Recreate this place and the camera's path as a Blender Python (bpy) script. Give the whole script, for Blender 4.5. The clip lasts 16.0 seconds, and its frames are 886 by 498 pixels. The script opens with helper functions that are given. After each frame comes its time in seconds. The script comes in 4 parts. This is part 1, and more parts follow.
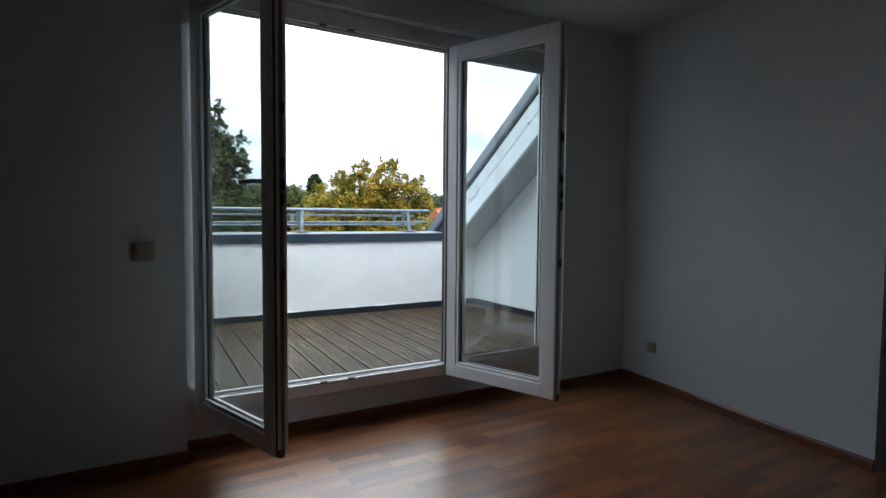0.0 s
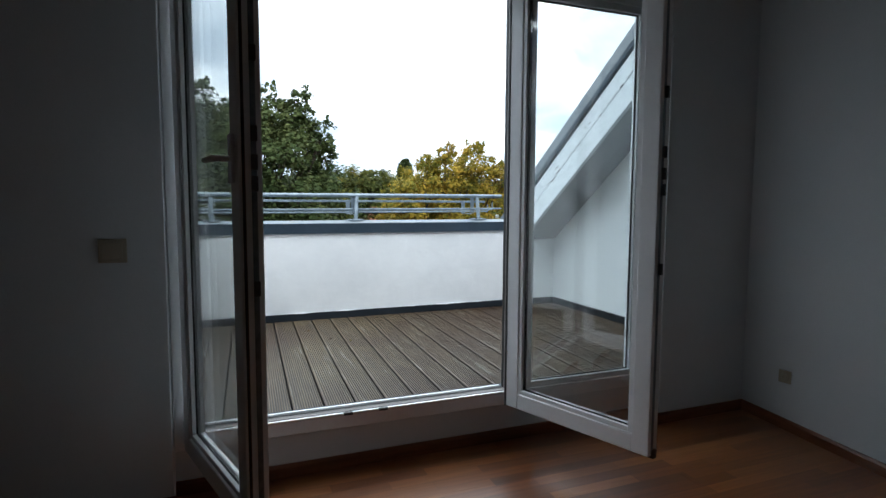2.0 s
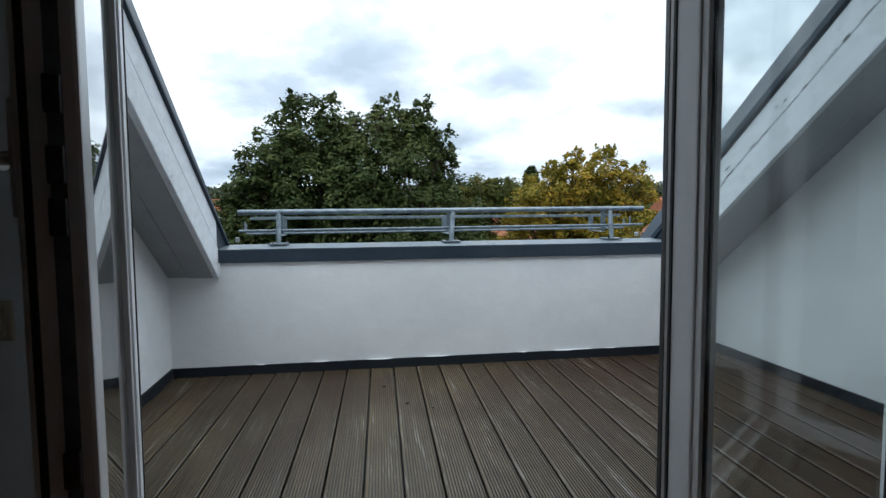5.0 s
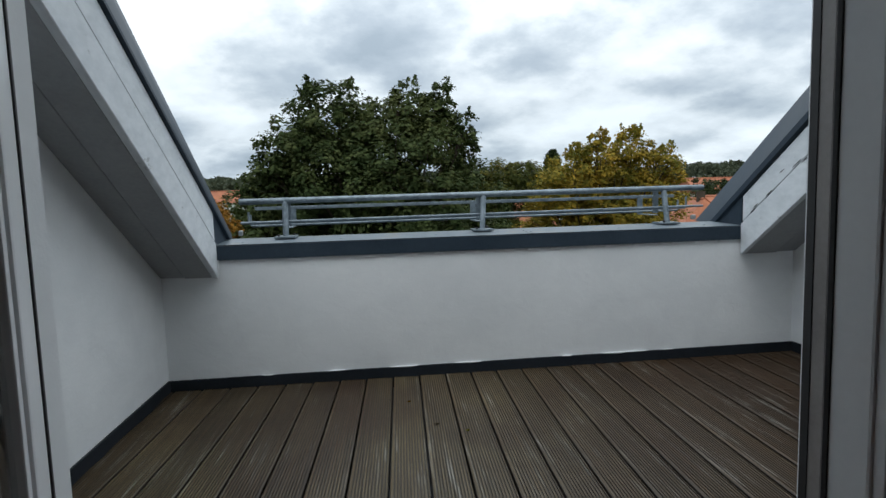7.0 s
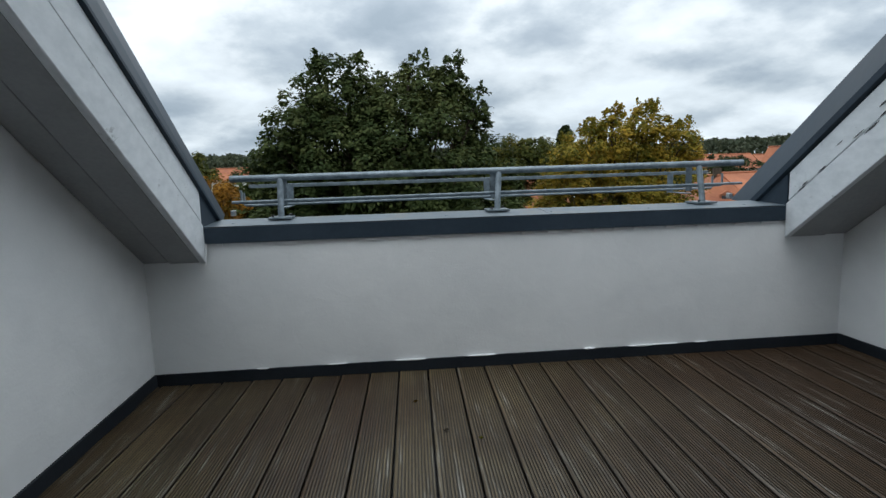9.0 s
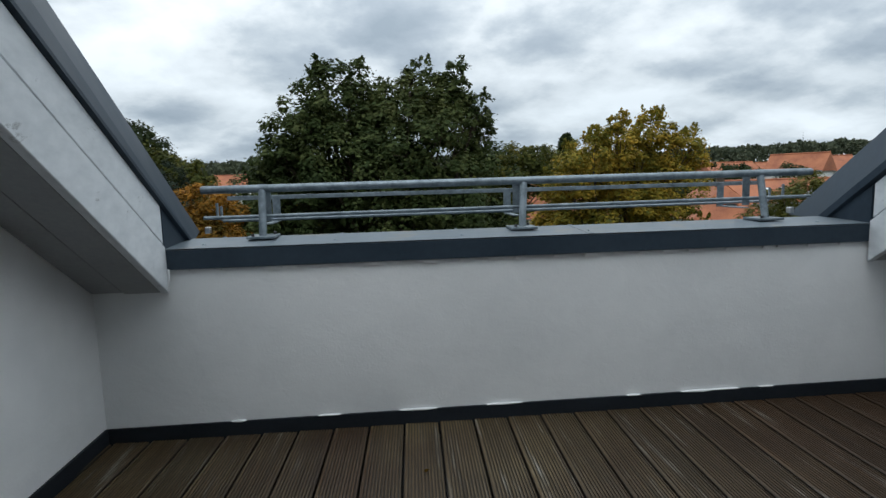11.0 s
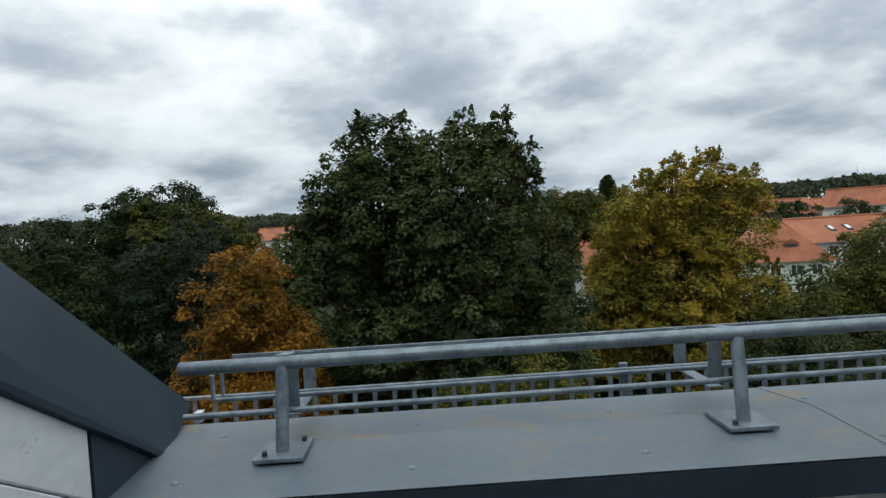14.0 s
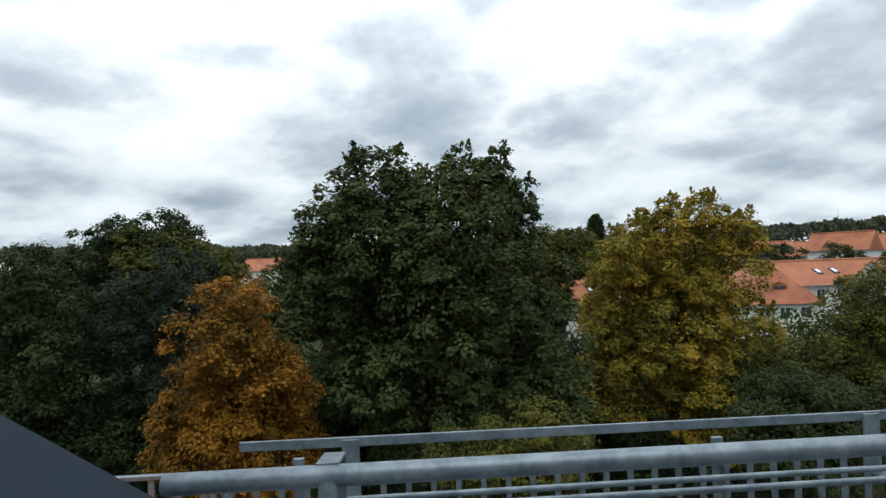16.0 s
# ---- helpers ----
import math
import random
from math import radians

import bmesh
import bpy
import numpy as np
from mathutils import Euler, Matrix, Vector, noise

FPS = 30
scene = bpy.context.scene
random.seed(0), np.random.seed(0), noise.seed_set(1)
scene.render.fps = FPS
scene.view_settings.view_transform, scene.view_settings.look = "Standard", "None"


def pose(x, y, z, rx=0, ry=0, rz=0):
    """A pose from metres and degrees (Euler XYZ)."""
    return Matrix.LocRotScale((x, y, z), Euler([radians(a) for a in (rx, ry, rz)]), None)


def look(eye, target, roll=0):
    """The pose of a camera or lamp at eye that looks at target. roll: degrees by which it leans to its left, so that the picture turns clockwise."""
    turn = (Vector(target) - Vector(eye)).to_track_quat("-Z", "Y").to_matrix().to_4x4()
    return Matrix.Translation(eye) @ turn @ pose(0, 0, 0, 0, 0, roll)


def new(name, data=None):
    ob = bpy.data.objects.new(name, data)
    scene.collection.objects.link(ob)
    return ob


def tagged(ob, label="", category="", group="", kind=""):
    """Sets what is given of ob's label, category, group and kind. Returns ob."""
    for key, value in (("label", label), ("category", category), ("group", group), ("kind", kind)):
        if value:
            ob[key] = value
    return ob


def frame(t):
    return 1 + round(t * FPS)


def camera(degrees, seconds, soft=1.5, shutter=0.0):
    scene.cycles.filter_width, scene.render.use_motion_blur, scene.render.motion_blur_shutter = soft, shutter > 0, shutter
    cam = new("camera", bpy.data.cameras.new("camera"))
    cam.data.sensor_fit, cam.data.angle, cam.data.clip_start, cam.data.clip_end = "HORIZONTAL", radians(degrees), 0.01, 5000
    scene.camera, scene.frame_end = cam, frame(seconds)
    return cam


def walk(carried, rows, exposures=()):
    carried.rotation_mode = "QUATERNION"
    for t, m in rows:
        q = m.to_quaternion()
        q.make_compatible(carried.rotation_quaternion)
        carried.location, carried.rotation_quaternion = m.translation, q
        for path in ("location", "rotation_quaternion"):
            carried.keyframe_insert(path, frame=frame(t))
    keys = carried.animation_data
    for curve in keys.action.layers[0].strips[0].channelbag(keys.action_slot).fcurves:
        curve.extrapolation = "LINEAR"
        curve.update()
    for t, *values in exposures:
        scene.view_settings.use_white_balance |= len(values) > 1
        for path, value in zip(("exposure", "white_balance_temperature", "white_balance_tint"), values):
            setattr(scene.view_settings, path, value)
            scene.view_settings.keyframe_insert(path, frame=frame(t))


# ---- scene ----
cam = camera(76.8, 16.0)
PATH = [
    (0, (0.36, 0.626, 1.184), (1.385, 2.34, 1.073), 0.5),
    (0.5, (0.51, 0.758, 1.19), (1.432, 2.53, 1.074), 0.7),
    (1, (0.618, 0.884, 1.188), (1.414, 2.715, 1.073), -0.1),
    (1.5, (0.741, 1.053, 1.186), (1.501, 2.896, 1.024), 0.8),
    (2, (0.857, 1.19, 1.205), (1.596, 3.04, 1.035), 0.3),
    (2.5, (0.993, 1.368, 1.194), (1.621, 3.259, 1.024), 0.7),
    (3, (1.106, 1.541, 1.212), (1.62, 3.467, 1.05), 0.8),
    (3.5, (1.159, 1.75, 1.23), (1.645, 3.684, 1.077), 0.9),
    (4, (1.204, 1.883, 1.249), (1.63, 3.833, 1.114), -0.1),
    (4.5, (1.267, 2.017, 1.259), (1.616, 3.982, 1.125), -0.0),
    (7, (1.312, 2.626, 1.248), (1.543, 4.603, 1.059), -1.7),
    (7.5, (1.317, 2.716, 1.25), (1.532, 4.694, 1.044), -1.6),
    (8, (1.349, 2.779, 1.237), (1.527, 4.757, 1.001), -1.8),
    (10.5, (1.346, 3.26, 1.26), (1.554, 5.23, 0.982), -1.7),
    (11, (1.338, 3.418, 1.26), (1.525, 5.394, 1.017), -1.6),
    (11.5, (1.316, 3.584, 1.299), (1.427, 5.573, 1.117), -1.4),
    (12, (1.285, 3.74, 1.312), (1.317, 5.732, 1.138), -2.3),
    (12.5, (1.253, 3.938, 1.353), (1.322, 5.929, 1.179), -2.6),
    (13, (1.193, 4.158, 1.463), (1.193, 6.157, 1.391), -4.4),
    (13.5, (1.183, 4.307, 1.523), (1.277, 6.303, 1.451), -4.1),
    (14, (1.181, 4.511, 1.559), (1.23, 6.509, 1.484), -3.3),
    (14.5, (1.174, 4.626, 1.572), (1.209, 6.626, 1.564), -3.2),
    (15, (1.12, 4.739, 1.571), (1.188, 6.738, 1.565), -3.3),
    (15.5, (1.033, 4.856, 1.589), (1.193, 6.85, 1.599), -2.5),
    (16, (0.946, 5.01, 1.575), (1.045, 7.007, 1.622), -2.0),
]
EXPOSURES = [(0.0, 1.4, 6200, 10), (2.0, 1.32, 6200, 10), (3.5, 1.0, 6150, 10), (4.5, 0.72, 6150, 10), (7.0, 0.15, 6410, 10), (8.0, 0.1, 6410, 10), (10.5, 0.05, 6410, 10), (12.0, -0.1, 6430, 10),
             (13.0, -0.1, 6450, 10), (14.5, -0.15, 6500, 10), (15.3, 0.0, 6500, 10), (16.0, 0.06, 6500, 10)]
walk(cam, [(t, look(eye, target, roll)) for t, eye, target, roll in PATH], EXPOSURES)

# ---- world and sun ----
SUN_UP, SUN_ROUND = 63.0, 208.0


def node(tree, kind, inputs=None, operation=""):
    n = tree.nodes.new(kind)
    if operation:
        n.operation = operation
    for k, v in (inputs or {}).items():
        if isinstance(v, bpy.types.NodeSocket):
            tree.links.new(v, n.inputs[k])
        else:
            n.inputs[k].default_value = v
    return n


def ramp(tree, fac, stops):
    r = tree.nodes.new("ShaderNodeValToRGB")
    tree.links.new(fac, r.inputs[0])
    e = r.color_ramp.elements
    while len(e) < len(stops):
        e.new(0.5)
    for el, (p, c) in zip(e, stops):
        el.position = p
        el.color = (*c, 1) if len(c) == 3 else c
    return r.outputs[0]


def math_node(tree, op, a, b=0.0):
    return node(tree, "ShaderNodeMath", {0: a, 1: b}, operation=op).outputs[0]


def mixed(tree, fac, a, b, how="MIX"):
    m = node(tree, "ShaderNodeMix")
    m.data_type, m.blend_type = "RGBA", how
    for socket, v in ((m.inputs[0], fac), (m.inputs[6], a), (m.inputs[7], b)):
        if isinstance(v, bpy.types.NodeSocket):
            tree.links.new(v, socket)
        else:
            socket.default_value = v if not isinstance(v, tuple) else (*v[:3], 1)
    return m.outputs[2]


world = bpy.data.worlds.new("overcast_sky")
scene.world = world
world.use_nodes = True
wt = world.node_tree
wt.nodes.clear()
sky = node(wt, "ShaderNodeTexSky")
sky.sky_type, sky.sun_disc = "NISHITA", False
sky.sun_elevation, sky.sun_rotation = radians(SUN_UP), radians(SUN_ROUND)
dim = mixed(wt, 1.0, sky.outputs[0], (0.1, 0.1, 0.1), "MULTIPLY")
way = node(wt, "ShaderNodeTexCoord").outputs["Generated"]
sep = node(wt, "ShaderNodeSeparateXYZ", {0: way})
up = math_node(wt, "MAXIMUM", sep.outputs[2], 0.0)
div = math_node(wt, "ADD", up, 0.34)
flat = node(wt, "ShaderNodeCombineXYZ", {0: math_node(wt, "DIVIDE", sep.outputs[0], div), 1: math_node(wt, "DIVIDE", sep.outputs[1], div), 2: 0.4}).outputs[0]


def puffs(v, scale, detail):
    """Cloud density: rounded billows on a gently warped plane."""
    warp = node(wt, "ShaderNodeTexNoise", {"Vector": v, "Scale": scale * 2.0, "Detail": 5.0, "Roughness": 0.55}).outputs["Color"]
    off = node(wt, "ShaderNodeVectorMath", {0: warp, 1: (0.16, 0.16, 0.0)}, operation="MULTIPLY").outputs[0]
    moved = node(wt, "ShaderNodeVectorMath", {0: v, 1: off}, operation="ADD").outputs[0]
    cell = node(wt, "ShaderNodeTexVoronoi", {"Vector": moved, "Scale": scale * 1.15})
    cell.feature = "SMOOTH_F1"
    cell.inputs["Smoothness"].default_value = 0.12
    soft = node(wt, "ShaderNodeTexNoise", {"Vector": v, "Scale": scale, "Detail": detail, "Roughness": 0.5}).outputs[0]
    return math_node(wt, "ADD", math_node(wt, "MULTIPLY", soft, 0.62), math_node(wt, "MULTIPLY", math_node(wt, "SUBTRACT", 0.95, cell.outputs["Distance"]), 0.38))


higher = node(wt, "ShaderNodeVectorMath", {0: flat, 1: (0.955, 0.955, 1.0)}, operation="MULTIPLY").outputs[0]
big_noise = node(wt, "ShaderNodeTexNoise", {"Vector": flat, "Scale": 1.5, "Detail": 4.0, "Roughness": 0.5}).outputs[0]
density = puffs(flat, 2.9, 7.0)
lit = math_node(wt, "SUBTRACT", puffs(flat, 2.9, 6.0), puffs(higher, 2.9, 6.0))
crisp = node(wt, "ShaderNodeTexNoise", {"Vector": flat, "Scale": 9.0, "Detail": 8.0, "Roughness": 0.6}).outputs[0]
both = math_node(wt, "ADD", math_node(wt, "MULTIPLY", big_noise, 0.45), math_node(wt, "ADD", math_node(wt, "MULTIPLY", math_node(wt, "SUBTRACT", 1.0, density), 0.50), math_node(wt, "ADD", math_node(wt, "SUBTRACT", math_node(wt, "MULTIPLY", crisp, 0.16), 0.065), math_node(wt, "MULTIPLY", lit, 0.62))))
cloud = ramp(wt, both, [(0.36, (0.41, 0.49, 0.56)), (0.43, (0.52, 0.60, 0.67)), (0.48, (0.665, 0.745, 0.80)), (0.535, (0.88, 0.95, 0.985)), (0.64, (1.115, 1.19, 1.22))])
height = ramp(wt, up, [(0.0, (0.86, 0.89, 0.93)), (0.12, (0.75, 0.78, 0.81)), (0.34, (1.18, 1.18, 1.18)), (0.62, (1.7, 1.7, 1.7)), (1.0, (2.2, 2.2, 2.2))])
cloud = mixed(wt, 1.0, cloud, height, "MULTIPLY")
whole = mixed(wt, 0.94, dim, cloud)
bg = node(wt, "ShaderNodeBackground", {0: whole, 1: 1.0})
wt.links.new(bg.outputs[0], node(wt, "ShaderNodeOutputWorld").inputs[0])

sun = new("sun", bpy.data.lights.new("sun", "SUN"))
sun.data.energy, sun.data.angle, sun.data.color = 0.7, radians(40), (0.97, 0.985, 0.97)
sun.matrix_world = look((-14, -26, 58), (0, 0, 0))


# ---- materials ----
def material(name, rough=0.6, metal=0.0, spec=0.5):
    m = bpy.data.materials.new(name)
    m.use_nodes = True
    t = m.node_tree
    b = t.nodes["Principled BSDF"]
    b.inputs["Roughness"].default_value = rough
    b.inputs["Metallic"].default_value = metal
    b.inputs["Specular IOR Level"].default_value = spec
    return m, t, b


def coords(t, kind="Object", scale=(1, 1, 1)):
    c = node(t, "ShaderNodeTexCoord").outputs[kind]
    return node(t, "ShaderNodeMapping", {0: c, 3: scale}).outputs[0]


def position(t, scale=(1, 1, 1)):
    return node(t, "ShaderNodeMapping", {0: node(t, "ShaderNodeNewGeometry").outputs["Position"], 3: scale}).outputs[0]


def noise_of(t, v, scale, detail=4.0, rough=0.55, distort=0.0):
    return node(t, "ShaderNodeTexNoise", {"Vector": v, "Scale": scale, "Detail": detail, "Roughness": rough, "Distortion": distort}).outputs[0]


def bump(t, b, height_socket, strength=0.3, distance=0.002):
    n = node(t, "ShaderNodeBump", {"Strength": strength, "Distance": distance, "Height": height_socket})
    t.links.new(n.outputs[0], b.inputs["Normal"])


def mottled(name, dark, light, scale=6.0, fine=90.0, rough=0.6, metal=0.0, relief=0.2, depth=0.002, low=0.35, high=0.65, stretch=(1, 1, 1), spec=0.5):
    """A surface that varies at two scales, in world metres."""
    m, t, b = material(name, rough, metal, spec)
    v = position(t, stretch)
    large, small = noise_of(t, v, scale, 5.0), noise_of(t, v, fine, 3.0)
    f = math_node(t, "ADD", math_node(t, "MULTIPLY", large, 0.7), math_node(t, "MULTIPLY", small, 0.3))
    t.links.new(ramp(t, f, [(low, dark), (high, light)]), b.inputs["Base Color"])
    r = node(t, "ShaderNodeMapRange", {0: large, 1: 0.3, 2: 0.7, 3: rough * 0.85, 4: min(1.0, rough * 1.12)}).outputs[0]
    t.links.new(r, b.inputs["Roughness"])
    bump(t, b, small, relief, depth)
    return m


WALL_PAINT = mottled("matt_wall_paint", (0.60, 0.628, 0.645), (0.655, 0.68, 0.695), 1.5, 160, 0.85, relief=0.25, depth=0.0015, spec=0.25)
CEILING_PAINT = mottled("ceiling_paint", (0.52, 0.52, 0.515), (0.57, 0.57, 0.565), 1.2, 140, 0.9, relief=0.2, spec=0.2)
PVC = mottled("white_pvc", (0.74, 0.75, 0.76), (0.80, 0.81, 0.82), 3, 60, 0.32, relief=0.03, depth=0.0005)
RUBBER = mottled("black_rubber", (0.012, 0.012, 0.013), (0.025, 0.025, 0.026), 8, 120, 0.6, relief=0.1)
# White plastic in shade: the shade is put into a grey-brown colour.
SHADED_PVC = mottled("shaded_pvc", (0.20, 0.18, 0.175), (0.27, 0.25, 0.24), 6, 80, 0.5, relief=0.05)
ALU = mottled("brushed_aluminium", (0.62, 0.63, 0.64), (0.72, 0.73, 0.74), 6, 200, 0.32, 0.9, 0.05, 0.0003)
# Darker copy of the coated sheet, with the upstand's shade in its colour.
SHADED_SHEET = mottled("shaded_upstand_sheet", (0.010, 0.014, 0.019), (0.018, 0.023, 0.030), 3.0, 50, 0.6, relief=0.1, spec=0.25)
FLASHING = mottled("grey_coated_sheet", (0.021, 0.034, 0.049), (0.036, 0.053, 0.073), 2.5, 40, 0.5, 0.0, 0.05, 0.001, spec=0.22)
GALV = mottled("galvanised_steel", (0.11, 0.14, 0.163), (0.215, 0.258, 0.288), 22, 90, 0.42, 0.4, 0.12, 0.0006, low=0.38, high=0.62)
STEEL_DARK = mottled("dark_steel", (0.05, 0.05, 0.055), (0.11, 0.11, 0.115), 20, 120, 0.5, 0.7, 0.1)
SOCKET_PLASTIC = mottled("cream_plastic", (0.33, 0.285, 0.21), (0.38, 0.335, 0.25), 10, 60, 0.4, relief=0.02)
CREAM = mottled("grey_panel_paint", (0.27, 0.28, 0.29), (0.35, 0.36, 0.37), 3, 60, 0.75, relief=0.25, spec=0.25)
TILE_RED = mottled("red_roof_tile", (0.22, 0.070, 0.034), (0.38, 0.145, 0.072), 0.5, 6, 0.75, relief=0.5, depth=0.02, spec=0.3)
HOUSE_WALL = mottled("house_render", (0.62, 0.63, 0.60), (0.72, 0.72, 0.69), 0.6, 8, 0.85, spec=0.2)
HOUSE_WALL_GREEN = mottled("pale_green_render", (0.55, 0.62, 0.50), (0.62, 0.68, 0.56), 0.6, 8, 0.85, spec=0.2)
DARK_PANE = mottled("dark_window_pane", (0.03, 0.035, 0.04), (0.06, 0.065, 0.07), 0.8, 3, 0.12, relief=0.0)
BARK = mottled("bark", (0.035, 0.027, 0.02), (0.085, 0.068, 0.05), 3, 25, 0.9, relief=0.8, depth=0.02, stretch=(1, 1, 0.25), spec=0.2)
GRASS = mottled("grass_ground", (0.016, 0.022, 0.008), (0.04, 0.046, 0.018), 0.08, 1.5, 0.95, relief=0.3, depth=0.03, spec=0.1)
BRICKWORK = mottled("facade_render", (0.55, 0.54, 0.5), (0.62, 0.61, 0.57), 0.5, 10, 0.85, spec=0.2)


def cap_sheet():
    """Grey sheet, dulled, with faint rusty water stains."""
    m, t, b = material("grey_cap_sheet", 0.45, spec=0.4)
    large, small = noise_of(t, position(t), 2.0, 5), noise_of(t, position(t), 45, 3)
    f = math_node(t, "ADD", math_node(t, "MULTIPLY", large, 0.75), math_node(t, "MULTIPLY", small, 0.25))
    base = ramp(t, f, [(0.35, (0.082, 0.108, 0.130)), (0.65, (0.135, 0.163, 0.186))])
    rust = ramp(t, noise_of(t, position(t, (1.5, 2.6, 1)), 2.6, 6, 0.6, 0.8), [(0.53, (0, 0, 0)), (0.70, (0.75, 0.75, 0.75))])
    t.links.new(mixed(t, rust, base, (0.19, 0.155, 0.10)), b.inputs["Base Color"])
    t.links.new(node(t, "ShaderNodeMapRange", {0: large, 1: 0.3, 2: 0.7, 3: 0.36, 4: 0.58}).outputs[0], b.inputs["Roughness"])
    bump(t, b, large, 0.12, 0.004)
    return m


def white_render():
    """Trowelled white render: broad waves, small nicks, faint grey washes."""
    m, t, b = material("white_render", 0.85, spec=0.2)
    broad, mid, fine = noise_of(t, position(t), 1.4, 5), noise_of(t, position(t, (1, 1, 1.4)), 5, 6, 0.55, 0.4), noise_of(t, position(t), 110, 3)
    f = math_node(t, "ADD", math_node(t, "MULTIPLY", broad, 0.7), math_node(t, "MULTIPLY", mid, 0.3))
    t.links.new(ramp(t, f, [(0.33, (0.70, 0.715, 0.725)), (0.65, (0.82, 0.83, 0.835))]), b.inputs["Base Color"])
    lumps = ramp(t, noise_of(t, position(t), 34, 2, 0.4), [(0.60, (0, 0, 0)), (0.72, (1, 1, 1))])
    rough_face = math_node(t, "ADD", math_node(t, "MULTIPLY", mid, 0.85), math_node(t, "MULTIPLY", fine, 0.15))
    bump(t, b, math_node(t, "ADD", rough_face, math_node(t, "MULTIPLY", lumps, 0.05)), 0.46, 0.009)
    return m


def beam_paint():
    """White paint on wood, weathered in patches to grey."""
    m, t, b = material("weathered_white_paint", 0.7, spec=0.3)
    v = position(t, (6, 1.6, 3.2))
    grain, patch = noise_of(t, v, 9, 6), noise_of(t, position(t, (3, 3.2, 4.0)), 2.8, 7, 0.6, 0.6)
    base = ramp(t, grain, [(0.3, (0.56, 0.595, 0.62)), (0.65, (0.67, 0.70, 0.725))])
    scuff = noise_of(t, position(t, (3, 2.2, 7.0)), 3.4, 8, 0.68, 1.2)
    worn = mixed(t, 1.0, ramp(t, patch, [(0.60, (0, 0, 0)), (0.66, (0.8, 0.8, 0.8))]), ramp(t, scuff, [(0.54, (0.1, 0.1, 0.1)), (0.60, (1, 1, 1))]), "MULTIPLY")
    t.links.new(mixed(t, worn, base, (0.30, 0.315, 0.325)), b.inputs["Base Color"])
    bump(t, b, math_node(t, "SUBTRACT", grain, worn), 0.35, 0.002)
    return m


def deck_wood():
    m, t, b = material("weathered_deck_wood", 0.58, spec=0.5)
    own = node(t, "ShaderNodeObjectInfo").outputs["Random"]
    shift = node(t, "ShaderNodeCombineXYZ", {0: math_node(t, "MULTIPLY", own, 37.0), 1: math_node(t, "MULTIPLY", own, 11.0), 2: 0.0}).outputs[0]
    v = node(t, "ShaderNodeVectorMath", {0: position(t), 1: shift}, operation="ADD").outputs[0]
    grain = noise_of(t, node(t, "ShaderNodeMapping", {0: v, 3: (60, 2.0, 20)}).outputs[0], 1.0, 6, 0.6)
    patch = noise_of(t, node(t, "ShaderNodeMapping", {0: position(t), 3: (1.1, 0.9, 1)}).outputs[0], 1.3, 5, 0.6, 0.4)
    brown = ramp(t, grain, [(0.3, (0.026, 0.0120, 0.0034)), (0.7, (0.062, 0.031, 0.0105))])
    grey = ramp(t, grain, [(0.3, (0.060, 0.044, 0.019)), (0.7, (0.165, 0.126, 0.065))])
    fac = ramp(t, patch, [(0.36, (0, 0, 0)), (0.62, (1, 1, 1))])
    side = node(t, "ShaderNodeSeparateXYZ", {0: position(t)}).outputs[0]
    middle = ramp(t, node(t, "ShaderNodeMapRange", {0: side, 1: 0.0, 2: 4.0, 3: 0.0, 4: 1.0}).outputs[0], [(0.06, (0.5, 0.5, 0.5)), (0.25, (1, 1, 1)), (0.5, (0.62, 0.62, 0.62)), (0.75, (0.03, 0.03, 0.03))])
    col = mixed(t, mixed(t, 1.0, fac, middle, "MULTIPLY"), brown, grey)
    tone = ramp(t, own, [(0.0, (0.80, 0.80, 0.80)), (1.0, (1.12, 1.1, 1.06))])
    col = mixed(t, 1.0, col, tone, "MULTIPLY")
    worn = ramp(t, noise_of(t, node(t, "ShaderNodeMapping", {0: v, 3: (38, 1.7, 20)}).outputs[0], 1.0, 5, 0.65), [(0.56, (0, 0, 0)), (0.70, (0.85, 0.85, 0.85))])
    col = mixed(t, mixed(t, 1.0, worn, fac, "MULTIPLY"), col, (0.30, 0.285, 0.25))
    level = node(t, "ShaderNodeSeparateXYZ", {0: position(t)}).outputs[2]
    # Groove floors darkened by height: the shade in them is put into the colour.
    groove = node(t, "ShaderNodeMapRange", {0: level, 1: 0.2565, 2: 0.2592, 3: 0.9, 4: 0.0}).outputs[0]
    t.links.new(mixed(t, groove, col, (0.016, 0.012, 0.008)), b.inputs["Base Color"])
    bump(t, b, grain, 0.35, 0.0015)
    return m


